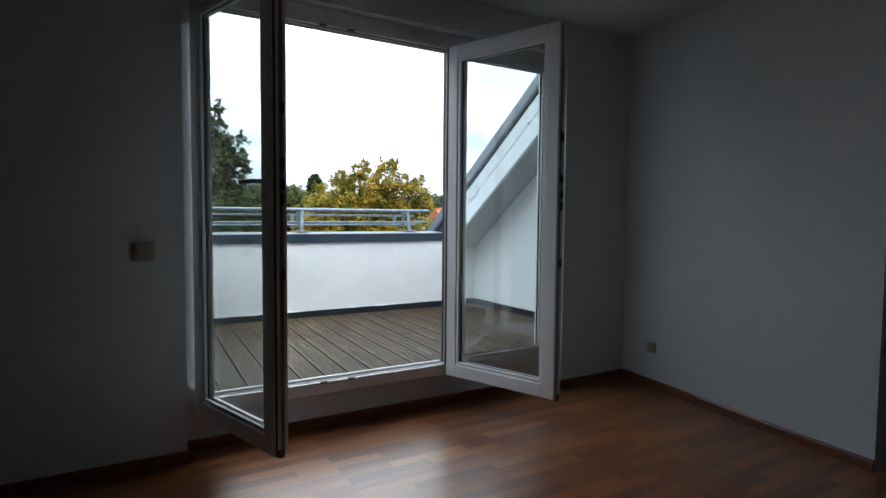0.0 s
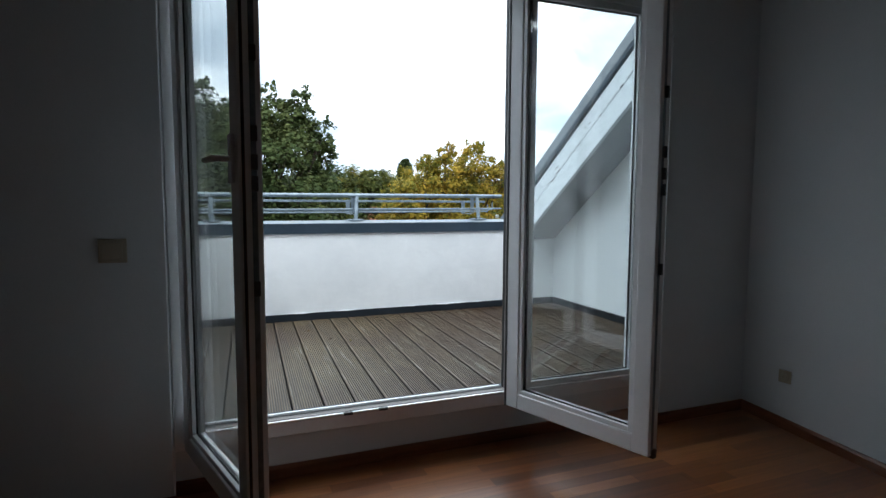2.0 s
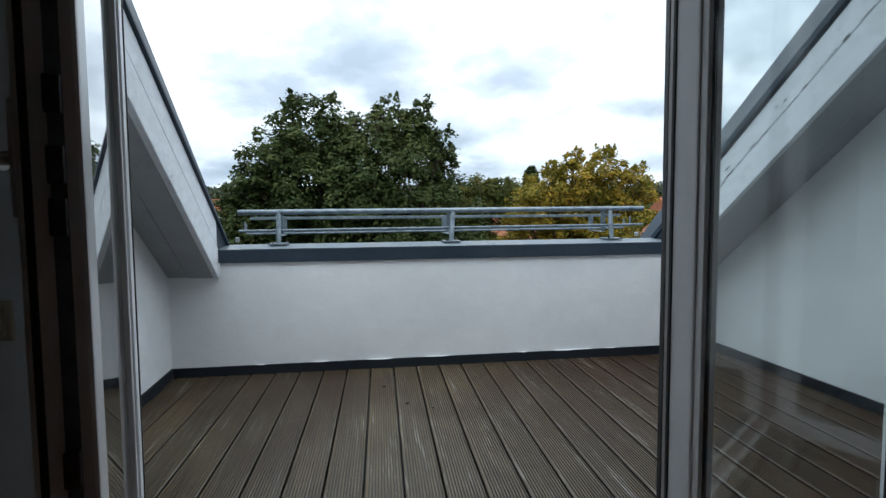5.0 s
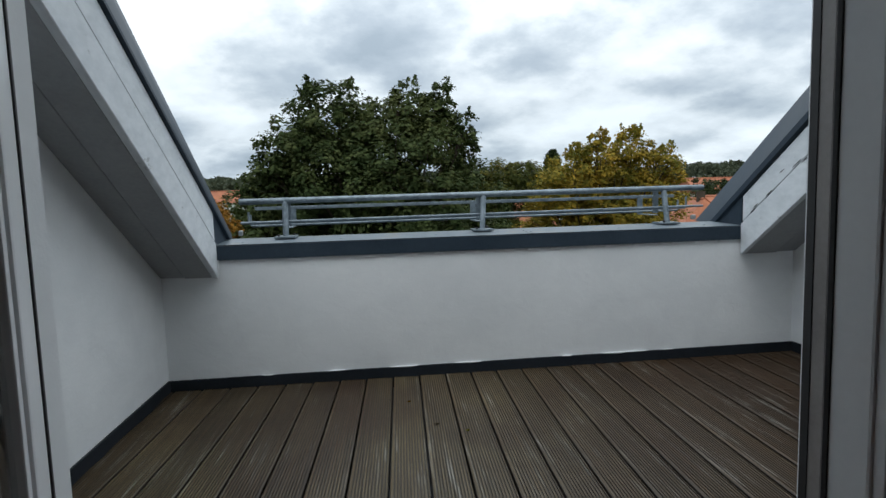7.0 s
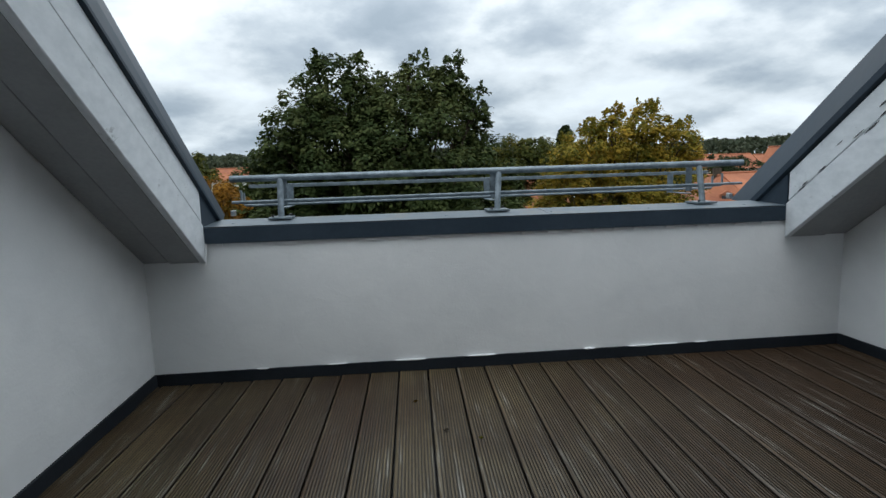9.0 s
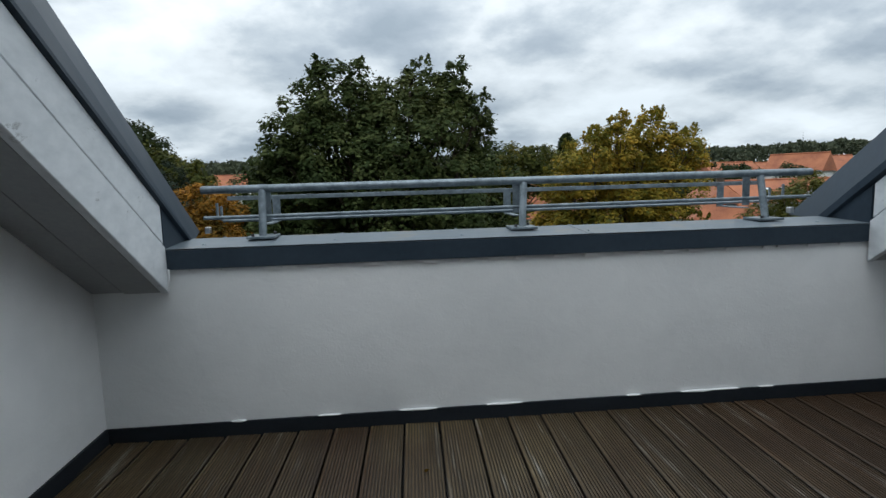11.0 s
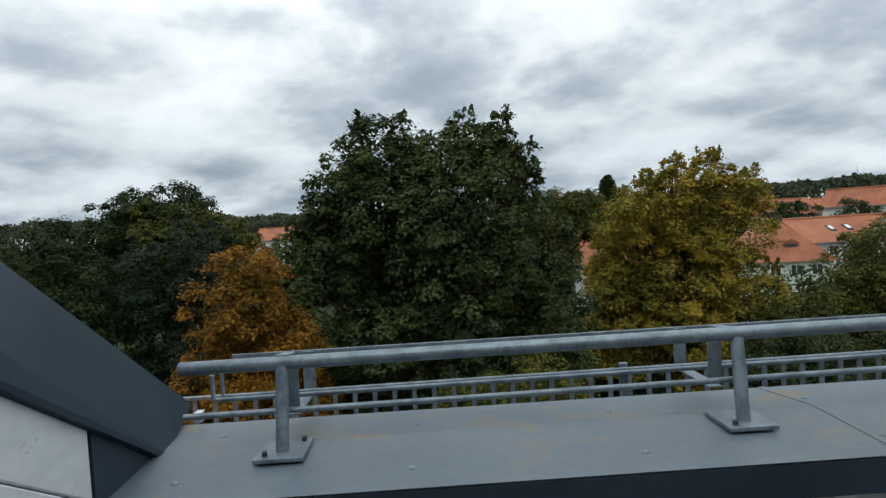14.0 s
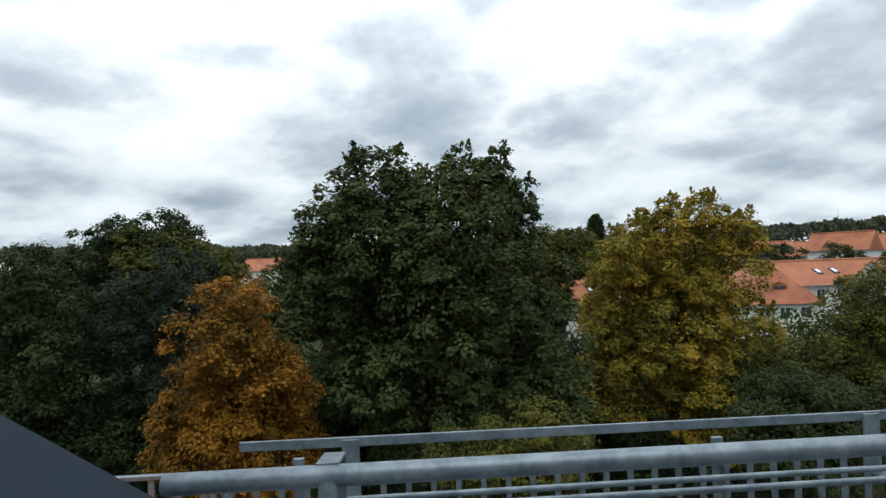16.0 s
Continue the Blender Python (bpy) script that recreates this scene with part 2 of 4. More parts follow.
def floor_wood():
    """Reddish three-strip laminate, grain along x."""
    m, t, b = material("merbau_laminate", 0.34, spec=0.5)
    own = node(t, "ShaderNodeObjectInfo").outputs["Random"]
    v = position(t)
    strips = node(t, "ShaderNodeTexBrick", {"Vector": v, "Color1": (0, 0, 0, 1), "Color2": (1, 1, 1, 1), "Mortar": (0.3, 0.3, 0.3, 1), "Scale": 1.0, "Mortar Size": 0.0008, "Bias": 0.0, "Brick Width": 0.42, "Row Height": 0.0645})
    strips.offset = 0.43
    grain = noise_of(t, node(t, "ShaderNodeMapping", {0: v, 3: (3, 55, 1)}).outputs[0], 1.0, 6, 0.62)
    f = math_node(t, "ADD", math_node(t, "MULTIPLY", strips.outputs[0], 0.46), math_node(t, "MULTIPLY", grain, 0.54))
    col = ramp(t, f, [(0.20, (0.070, 0.019, 0.005)), (0.42, (0.150, 0.046, 0.012)), (0.62, (0.235, 0.083, 0.022)), (0.82, (0.34, 0.135, 0.040))])
    tone = ramp(t, own, [(0.0, (0.88, 0.86, 0.85)), (1.0, (1.08, 1.06, 1.05))])
    t.links.new(mixed(t, 1.0, col, tone, "MULTIPLY"), b.inputs["Base Color"])
    r = node(t, "ShaderNodeMapRange", {0: noise_of(t, v, 2.2, 4), 1: 0.3, 2: 0.7, 3: 0.32, 4: 0.44}).outputs[0]
    t.links.new(r, b.inputs["Roughness"])
    b.inputs["Coat Weight"].default_value = 0.65
    b.inputs["Coat Roughness"].default_value = 0.30
    bump(t, b, grain, 0.08, 0.0006)
    return m


def skirting_wood():
    return mottled("red_brown_skirting", (0.10, 0.032, 0.012), (0.20, 0.07, 0.026), 3, 50, 0.4, stretch=(1, 1, 12), relief=0.1)


def glass():
    m, t, b = material("window_glass", 0.0)
    b.inputs["Base Color"].default_value = (0.96, 0.985, 0.98, 1)
    b.inputs["Transmission Weight"].default_value = 1.0
    b.inputs["IOR"].default_value = 1.45
    return m


def leaves(name, stops, see_through=0.25):
    m, t, b = material(name, 0.7, spec=0.12)
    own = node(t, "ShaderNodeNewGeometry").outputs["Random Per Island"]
    # Broad noise is leaf tone; the finer one paints clump light and dark.
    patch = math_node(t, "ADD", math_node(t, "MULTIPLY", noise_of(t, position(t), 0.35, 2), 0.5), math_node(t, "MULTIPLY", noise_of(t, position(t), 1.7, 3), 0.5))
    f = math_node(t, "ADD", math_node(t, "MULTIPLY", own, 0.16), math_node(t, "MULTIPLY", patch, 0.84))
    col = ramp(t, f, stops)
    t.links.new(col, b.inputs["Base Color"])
    tr = node(t, "ShaderNodeBsdfTranslucent", {0: col})
    mix = node(t, "ShaderNodeMixShader", {0: see_through, 1: b.outputs[0], 2: tr.outputs[0]})
    t.links.new(mix.outputs[0], t.nodes["Material Output"].inputs[0])
    return m


RENDER, CAP_SHEET = white_render(), cap_sheet()
BEAM_PAINT, DECK_WOOD, FLOOR_WOOD, SKIRTING, GLASS = beam_paint(), deck_wood(), floor_wood(), skirting_wood(), glass()
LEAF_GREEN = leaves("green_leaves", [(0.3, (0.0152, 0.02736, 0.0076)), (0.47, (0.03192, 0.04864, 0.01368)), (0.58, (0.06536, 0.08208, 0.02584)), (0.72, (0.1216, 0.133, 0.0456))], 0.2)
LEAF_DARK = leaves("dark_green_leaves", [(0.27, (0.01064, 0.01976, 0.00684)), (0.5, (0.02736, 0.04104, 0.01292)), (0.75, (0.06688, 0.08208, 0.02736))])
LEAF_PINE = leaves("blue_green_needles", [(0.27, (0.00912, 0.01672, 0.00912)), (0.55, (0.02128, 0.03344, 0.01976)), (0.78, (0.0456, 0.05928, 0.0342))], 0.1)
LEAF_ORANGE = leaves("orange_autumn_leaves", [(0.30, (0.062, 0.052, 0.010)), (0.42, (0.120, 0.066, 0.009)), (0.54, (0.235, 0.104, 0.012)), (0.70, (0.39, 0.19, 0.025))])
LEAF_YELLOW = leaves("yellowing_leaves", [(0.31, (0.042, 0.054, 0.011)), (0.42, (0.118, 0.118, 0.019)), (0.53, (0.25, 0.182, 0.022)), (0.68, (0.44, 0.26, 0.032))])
# Paler and greyer for the far woods: distance haze put into the leaf colour.
LEAF_HAZED = leaves("hazed_olive_leaves", [(0.3, (0.0342, 0.0456, 0.0304)), (0.5, (0.057, 0.0684, 0.0418)), (0.72, (0.0988, 0.1026, 0.057))])
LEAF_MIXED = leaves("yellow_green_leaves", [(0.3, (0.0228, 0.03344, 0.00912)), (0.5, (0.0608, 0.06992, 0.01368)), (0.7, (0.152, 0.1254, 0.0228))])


# ---- building helpers ----
def link(name, bm, mat, parent=None, label=""):
    me = bpy.data.meshes.new(name)
    bmesh.ops.recalc_face_normals(bm, faces=bm.faces)
    bm.to_mesh(me)
    bm.free()
    me.materials.append(mat)
    ob = new(name, me)
    if parent:
        ob.parent = parent
    if label:
        ob["label"] = label
    return ob


def part(name, bm, mat, parent, label=""):
    return link(name, bm, mat, parent, label)


def thing(name, label, category, group="", at=(0, 0, 0), rz=0.0):
    ob = new(name)
    ob.matrix_basis = pose(*at, 0, 0, rz)
    return tagged(ob, label, category, group)


def structure(ob, label, category=""):
    return tagged(ob, label, category, kind="structure")


def box(bm, x0, x1, y0, y1, z0, z1, bevel=0.0):
    vs = [bm.verts.new((x, y, z)) for z in (z0, z1) for x, y in ((x0, y0), (x1, y0), (x1, y1), (x0, y1))]
    fs = [bm.faces.new([vs[i] for i in f]) for f in ((3, 2, 1, 0), (4, 5, 6, 7), (0, 1, 5, 4), (1, 2, 6, 5), (2, 3, 7, 6), (3, 0, 4, 7))]
    if bevel:
        edges = {e for f in fs for e in f.edges}
        bmesh.ops.bevel(bm, geom=list(edges), offset=bevel, segments=2, affect="EDGES", profile=0.6)
    return bm


def boxed(*a, bevel=0.0):
    return box(bmesh.new(), *a, bevel=bevel)


def prism(bm, poly, axis, a, b):
    """A polygon pushed along an axis from a to b; its points give the other two coordinates in order."""
    def at(p, q):
        return {"x": (q, p[0], p[1]), "y": (p[0], q, p[1]), "z": (p[0], p[1], q)}[axis]
    lo, hi = [bm.verts.new(at(p, a)) for p in poly], [bm.verts.new(at(p, b)) for p in poly]
    bm.faces.new(lo[::-1])
    bm.faces.new(hi)
    n = len(poly)
    for i in range(n):
        bm.faces.new((lo[i], lo[(i + 1) % n], hi[(i + 1) % n], hi[i]))
    return bm


def tube(bm, pts, radii, sides=10):
    """A round bar through points, with one radius or one for each point."""
    pts = [Vector(p) for p in pts]
    radii = radii if isinstance(radii, (list, tuple)) else [radii] * len(pts)
    rings = []
    for i, p in enumerate(pts):
        d = (pts[min(i + 1, len(pts) - 1)] - pts[max(i - 1, 0)]).normalized()
        u = d.orthogonal().normalized() if not rings else (last - d * last.dot(d)).normalized()
        last = u
        w = d.cross(u)
        rings.append([bm.verts.new(p + radii[i] * (math.cos(a) * u + math.sin(a) * w)) for a in np.linspace(0, 2 * math.pi, sides, endpoint=False)])
    for a, b in zip(rings, rings[1:]):
        for k in range(sides):
            bm.faces.new((a[k], a[(k + 1) % sides], b[(k + 1) % sides], b[k])).smooth = True
    bm.faces.new([bm.verts.new(v.co) for v in rings[0][::-1]])
    bm.faces.new([bm.verts.new(v.co) for v in rings[-1]])
    return bm


# ---- the room ----
FLOOR_Z, CEIL_Z, DECK_Z = 0.0, 2.5, 0.26
PIER_Y, RECESS_Y, OUT_Y = 3.51, 3.63, 3.665
REC_X0, REC_X1, HEAD_Z = 0.663, 3.06, 2.30
LEFT_X, BACK_Y = -1.5, -2.6
WALL_L, WALL_R, PARA_Y = 0.185, 3.765, 5.665


def build_room():
    bm = bmesh.new()
    box(bm, LEFT_X - 0.2, REC_X0, PIER_Y, OUT_Y, -0.3, CEIL_Z)
    structure(link("wall_window_pier", bm, WALL_PAINT), "white painted wall beside the window recess", "wall")
    bm = boxed(REC_X1, 5.2, PIER_Y, OUT_Y, -0.3, CEIL_Z)
    structure(link("wall_window_end", bm, WALL_PAINT), "white painted wall between window and room corner", "wall")
    bm = boxed(REC_X0, REC_X1, PIER_Y, OUT_Y, HEAD_Z, CEIL_Z)
    structure(link("wall_lintel", bm, WALL_PAINT), "white painted lintel over the window recess", "wall")
    bm = boxed(REC_X0, REC_X1, RECESS_Y, OUT_Y, -0.3, 0.205)
    structure(link("wall_under_window", bm, WALL_PAINT), "low white wall under the window", "wall")
    bm = prism(bmesh.new(), [(3.68, PIER_Y), (3.44, 1.79), (4.2, 1.79), (4.2, PIER_Y)], "z", -0.3, CEIL_Z)
    structure(link("wall_east", bm, WALL_PAINT), "plain white painted side wall", "wall")
    bm = prism(bmesh.new(), [(4.2, 1.79), (4.2, BACK_Y), (4.4, BACK_Y), (4.4, 1.79)], "z", -0.3, CEIL_Z)
    structure(link("wall_alcove", bm, WALL_PAINT), "white painted wall set back from the side wall", "wall")
    bm = boxed(LEFT_X - 0.2, LEFT_X, BACK_Y, PIER_Y, -0.3, CEIL_Z)
    structure(link("wall_west", bm, WALL_PAINT), "plain white painted wall", "wall")
    bm = boxed(LEFT_X - 0.2, 4.4, BACK_Y - 0.2, BACK_Y, -0.3, CEIL_Z)
    structure(link("wall_back", bm, WALL_PAINT), "plain white painted wall behind", "wall")
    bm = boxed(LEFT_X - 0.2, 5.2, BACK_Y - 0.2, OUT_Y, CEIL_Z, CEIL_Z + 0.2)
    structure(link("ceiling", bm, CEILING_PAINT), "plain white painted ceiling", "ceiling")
    bm = boxed(LEFT_X, 4.2, BACK_Y, RECESS_Y, -0.3, -0.008)
    floor = structure(link("floor", bm, SKIRTING), "reddish brown laminate strip floor", "floor")
    # skirting boards
    def skirting(name, pts):
        bm = bmesh.new()
        for (xa, ya), (xb, yb) in zip(pts, pts[1:]):
            a, b = Vector((xa, ya)), Vector((xb, yb))
            d = (b - a).normalized()
            nrm = Vector((d.y, -d.x)) * 0.014
            sec = [(0.0, 0.0), (1.0, 0.0), (1.0, 0.045), (0.55, 0.058), (0.0, 0.058)]
            lo = [bm.verts.new((a.x + nrm.x * s, a.y + nrm.y * s, z)) for s, z in sec]
            hi = [bm.verts.new((b.x + nrm.x * s, b.y + nrm.y * s, z)) for s, z in sec]
            bm.faces.new(lo)
            bm.faces.new(hi[::-1])
            for i in range(5):
                bm.faces.new((lo[i], hi[i], hi[(i + 1) % 5], lo[(i + 1) % 5]))
        structure(link(name, bm, SKIRTING), "red-brown wooden skirting board", "baseboard")
    skirting("baseboard_pier", [(LEFT_X, PIER_Y), (REC_X0 + 0.014, PIER_Y)])
    skirting("baseboard_recess", [(REC_X0, RECESS_Y), (REC_X1, RECESS_Y)])
    skirting("baseboard_end", [(REC_X1 - 0.014, PIER_Y), (3.68, PIER_Y)])
    skirting("baseboard_east", [(3.68, PIER_Y), (3.44, 1.79)])
    return floor


FLOOR = build_room()


# ---- the window and its doors ----
FRAME_IN, FRAME_OUT = 3.565, 3.635
OPEN_X0, OPEN_X1, FIX_X0, FIX_X1 = 0.712, 2.165, 2.225, 2.98
SILL_Z, TOP_Z = 0.272, 2.205


def build_frame():
    win = structure(new("window_1"), "white plastic window frame with a fixed side pane", "window")
    def member(name, x0, x1, z0, z1):
        part(name, boxed(x0, x1, FRAME_IN + 0.003, FRAME_OUT + 0.02, z0, z1, bevel=0.004), PVC, win)
    member("frame_jamb", REC_X0 + 0.004, OPEN_X0, 0.207, HEAD_Z - 0.004)
    member("frame_jamb", FIX_X1, REC_X1 - 0.004, 0.207, HEAD_Z - 0.004)
    member("mullion", OPEN_X1, FIX_X0, SILL_Z, TOP_Z)
    member("frame_head", OPEN_X0, FIX_X1, TOP_Z, HEAD_Z - 0.004)
    member("frame_sill", OPEN_X0, FIX_X1, 0.207, SILL_Z)
    # stepped rebate, its shade painted grey-brown, and black seals round both openings
    for a, b in ((OPEN_X0, OPEN_X1), (FIX_X0, FIX_X1)):
        for k, (dep, ins, mat, nm) in enumerate(((0.032, 0.007, SHADED_PVC, "rebate"), (0.020, 0.009, RUBBER, "seal"))):
            y0 = FRAME_IN + 0.022 + 0.0325 * k
            y1 = y0 + dep
            for bx in ((a, a + ins, y0, y1, SILL_Z, TOP_Z), (b - ins, b, y0, y1, SILL_Z, TOP_Z), (a + ins, b - ins, y0, y1, TOP_Z - ins, TOP_Z), (a + ins, b - ins, y0, y1, SILL_Z, SILL_Z + ins * 0.5)):
                part(nm, boxed(*bx), mat, win)
    part("threshold_strip", boxed(OPEN_X0 + 0.03, OPEN_X1 - 0.03, FRAME_IN + 0.058, FRAME_IN + 0.070, SILL_Z + 0.011, SILL_Z + 0.017, bevel=0.002), ALU, win, "bright aluminium threshold strip")
    part("rain_bar", boxed(OPEN_X0 + 0.02, OPEN_X1 - 0.02, FRAME_IN - 0.001, FRAME_IN + 0.008, SILL_Z - 0.008, SILL_Z + 0.004, bevel=0.002), ALU, win, "bright aluminium rail on the sill")
    for x in (1.36, 1.52):
        part("striker", boxed(x - 0.02, x + 0.02, FRAME_IN - 0.008, FRAME_IN + 0.006, SILL_Z - 0.006, SILL_Z + 0.006, bevel=0.002), STEEL_DARK, win, "dark steel striker plate")
        part("striker", boxed(x - 0.02, x + 0.02, FRAME_IN - 0.006, FRAME_IN + 0.006, TOP_Z - 0.006, TOP_Z + 0.004, bevel=0.002), STEEL_DARK, win)
    # fixed pane in glazing beads
    gx0, gx1, gz0, gz1 = FIX_X0 + 0.07, FIX_X1 - 0.075, SILL_Z + 0.03, TOP_Z - 0.035
    for bx in ((FIX_X0 + 0.02, gx0, SILL_Z, TOP_Z), (gx1, FIX_X1 - 0.02, SILL_Z, TOP_Z), (gx0, gx1, SILL_Z, gz0), (gx0, gx1, gz1, TOP_Z)):
        part("glazing_bead", boxed(bx[0], bx[1], FRAME_IN + 0.012, FRAME_IN + 0.06, bx[2] + 0.0, bx[3], bevel=0.003), PVC, win)
    for bx in ((gx0, gx0 + 0.006, gz0, gz1), (gx1 - 0.006, gx1, gz0, gz1), (gx0, gx1, gz0, gz0 + 0.006), (gx0, gx1, gz1 - 0.006, gz1)):
        part("pane_seal", boxed(bx[0], bx[1], FRAME_IN + 0.03, FRAME_IN + 0.038, bx[2], bx[3]), RUBBER, win)
    p = part("pane", boxed(gx0 + 0.001, gx1 - 0.001, FRAME_IN + 0.04, FRAME_IN + 0.046, gz0 + 0.001, gz1 - 0.001), GLASS, win, "clear glass pane")
    p.visible_shadow = False
    # stone sill and reveal outside
    structure(link("window_sill_outside", boxed(REC_X0, REC_X1, FRAME_OUT + 0.022, OUT_Y + 0.052, 0.206, 0.262), FLASHING), "grey sheet-metal sill outside the window", "sill")


build_frame()


def build_leaf(label, hinge, angle, mirror, width, handle):
    """An open glazed leaf. Built closed, from its hinge along +x (mirror: -x), inner face at -y, then turned."""
    leaf = thing("balcony_door_leaf", label, "door", "glazed balcony door leaves", hinge, angle)
    s = -1 if mirror else 1
    z0, z1, th, fr = -0.055, 1.932, 0.068, 0.074

    def bx(x0, x1, y0, y1, za, zb, bevel=0.0):
        a, b = sorted((s * x0, s * x1))
        return boxed(a, b, y0, y1, za, zb, bevel=bevel)
    part("hinge_stile", bx(0.0, fr, -0.02, th - 0.02, z0, z1, 0.006), PVC, leaf)
    part("free_stile", bx(width - fr, width, -0.02, th - 0.02, z0, z1, 0.006), PVC, leaf)
    part("top_rail", bx(fr, width - fr, -0.02, th - 0.02, z1 - fr, z1, 0.006), PVC, leaf)
    part("bottom_rail", bx(fr, width - fr, -0.02, th - 0.02, z0, z0 + fr, 0.006), PVC, leaf)
    a, b, c, d = fr, width - fr, z0 + fr, z1 - fr
    for bxs in ((a, a + 0.02, c, d), (b - 0.02, b, c, d), (a + 0.02, b - 0.02, c, c + 0.02), (a + 0.02, b - 0.02, d - 0.02, d)):
        part("glazing_bead", bx(bxs[0], bxs[1], -0.012, 0.004, bxs[2], bxs[3], 0.003), PVC, leaf)
        part("pane_seal", bx(bxs[0], bxs[1], 0.004, 0.010, bxs[2], bxs[3]), RUBBER, leaf)
        part("outer_bead", bx(bxs[0], bxs[1], 0.024, 0.042, bxs[2], bxs[3], 0.003), PVC, leaf)
    for ya in (0.0105, 0.0265):
        p = part("pane", bx(a + 0.004, b - 0.004, ya, ya + 0.004, c + 0.004, d - 0.004), GLASS, leaf, "clear glass pane")
        p.visible_shadow = False
    if handle:
        part("edge_seal", bx(width, width + 0.004, -0.012, -0.004, z0, z1), RUBBER, leaf, "black rubber edge seal")
    part("hinge_seal", bx(-0.006, 0.004, 0.037, 0.051, z0, z1, 0.002), RUBBER, leaf, "black rubber seal on the hinge edge")
    # The hinge groove's shade is painted on as a grey-brown strip.
    part("hinge_groove", bx(-0.003, 0.002, 0.028, 0.037, z0, z1), SHADED_PVC, leaf, "plastic groove with its shade painted grey-brown")
    part("lock_rail", bx(width - 0.002, width + 0.002, 0.014, 0.03, z0 + 0.01, z1 - 0.01), GALV, leaf, "steel lock rail")
    part("bottom_seal", bx(0.02, width - 0.01, 0.02, 0.03, z0 - 0.004, z0), RUBBER, leaf)
    for z in (0.68, 0.98, 1.04, 1.12, 1.34):
        part("locking_cam", bx(width + 0.003, width + 0.014, 0.012, 0.03, z - 0.022, z + 0.022, 0.003), STEEL_DARK, leaf, "dark steel locking cam")
    part("corner_bearing", bx(width - 0.03, width + 0.01, 0.0, 0.025, z0 - 0.01, z0 + 0.025, 0.003), STEEL_DARK, leaf, "dark corner lock piece")
    for z in (0.02, 1.86):
        part("hinge", tube(bmesh.new(), [(s * -0.006, -0.012, z - 0.045), (s * -0.006, -0.012, z + 0.045)], 0.009, 10), PVC, leaf, "white hinge cover")
    if handle:
        h = part("handle", bx(width - 0.062, width - 0.03, -0.031, -0.02, 0.98, 1.12, 0.004), PVC, leaf, "white lever handle turned level")
        bm = tube(bmesh.new(), [(s * (width - 0.046), -0.03, 1.05), (s * (width - 0.046), -0.062, 1.05), (s * (width - 0.06), -0.07, 1.05), (s * (width - 0.165), -0.066, 1.05)], [0.009, 0.009, 0.010, 0.008], 10)
        part("lever", bm, PVC, h)
    return leaf


build_leaf("open white plastic glazed door leaf with lever handle", (0.722, 3.555, SILL_Z), -73.4, False, 0.725, True)
build_leaf("wide open white plastic glazed door leaf without handle", (2.172, 3.555, SILL_Z), 109.5, True, 0.745, False)


# ---- the terrace ----
SLOPE_L, SLOPE_R = 0.675, 0.72


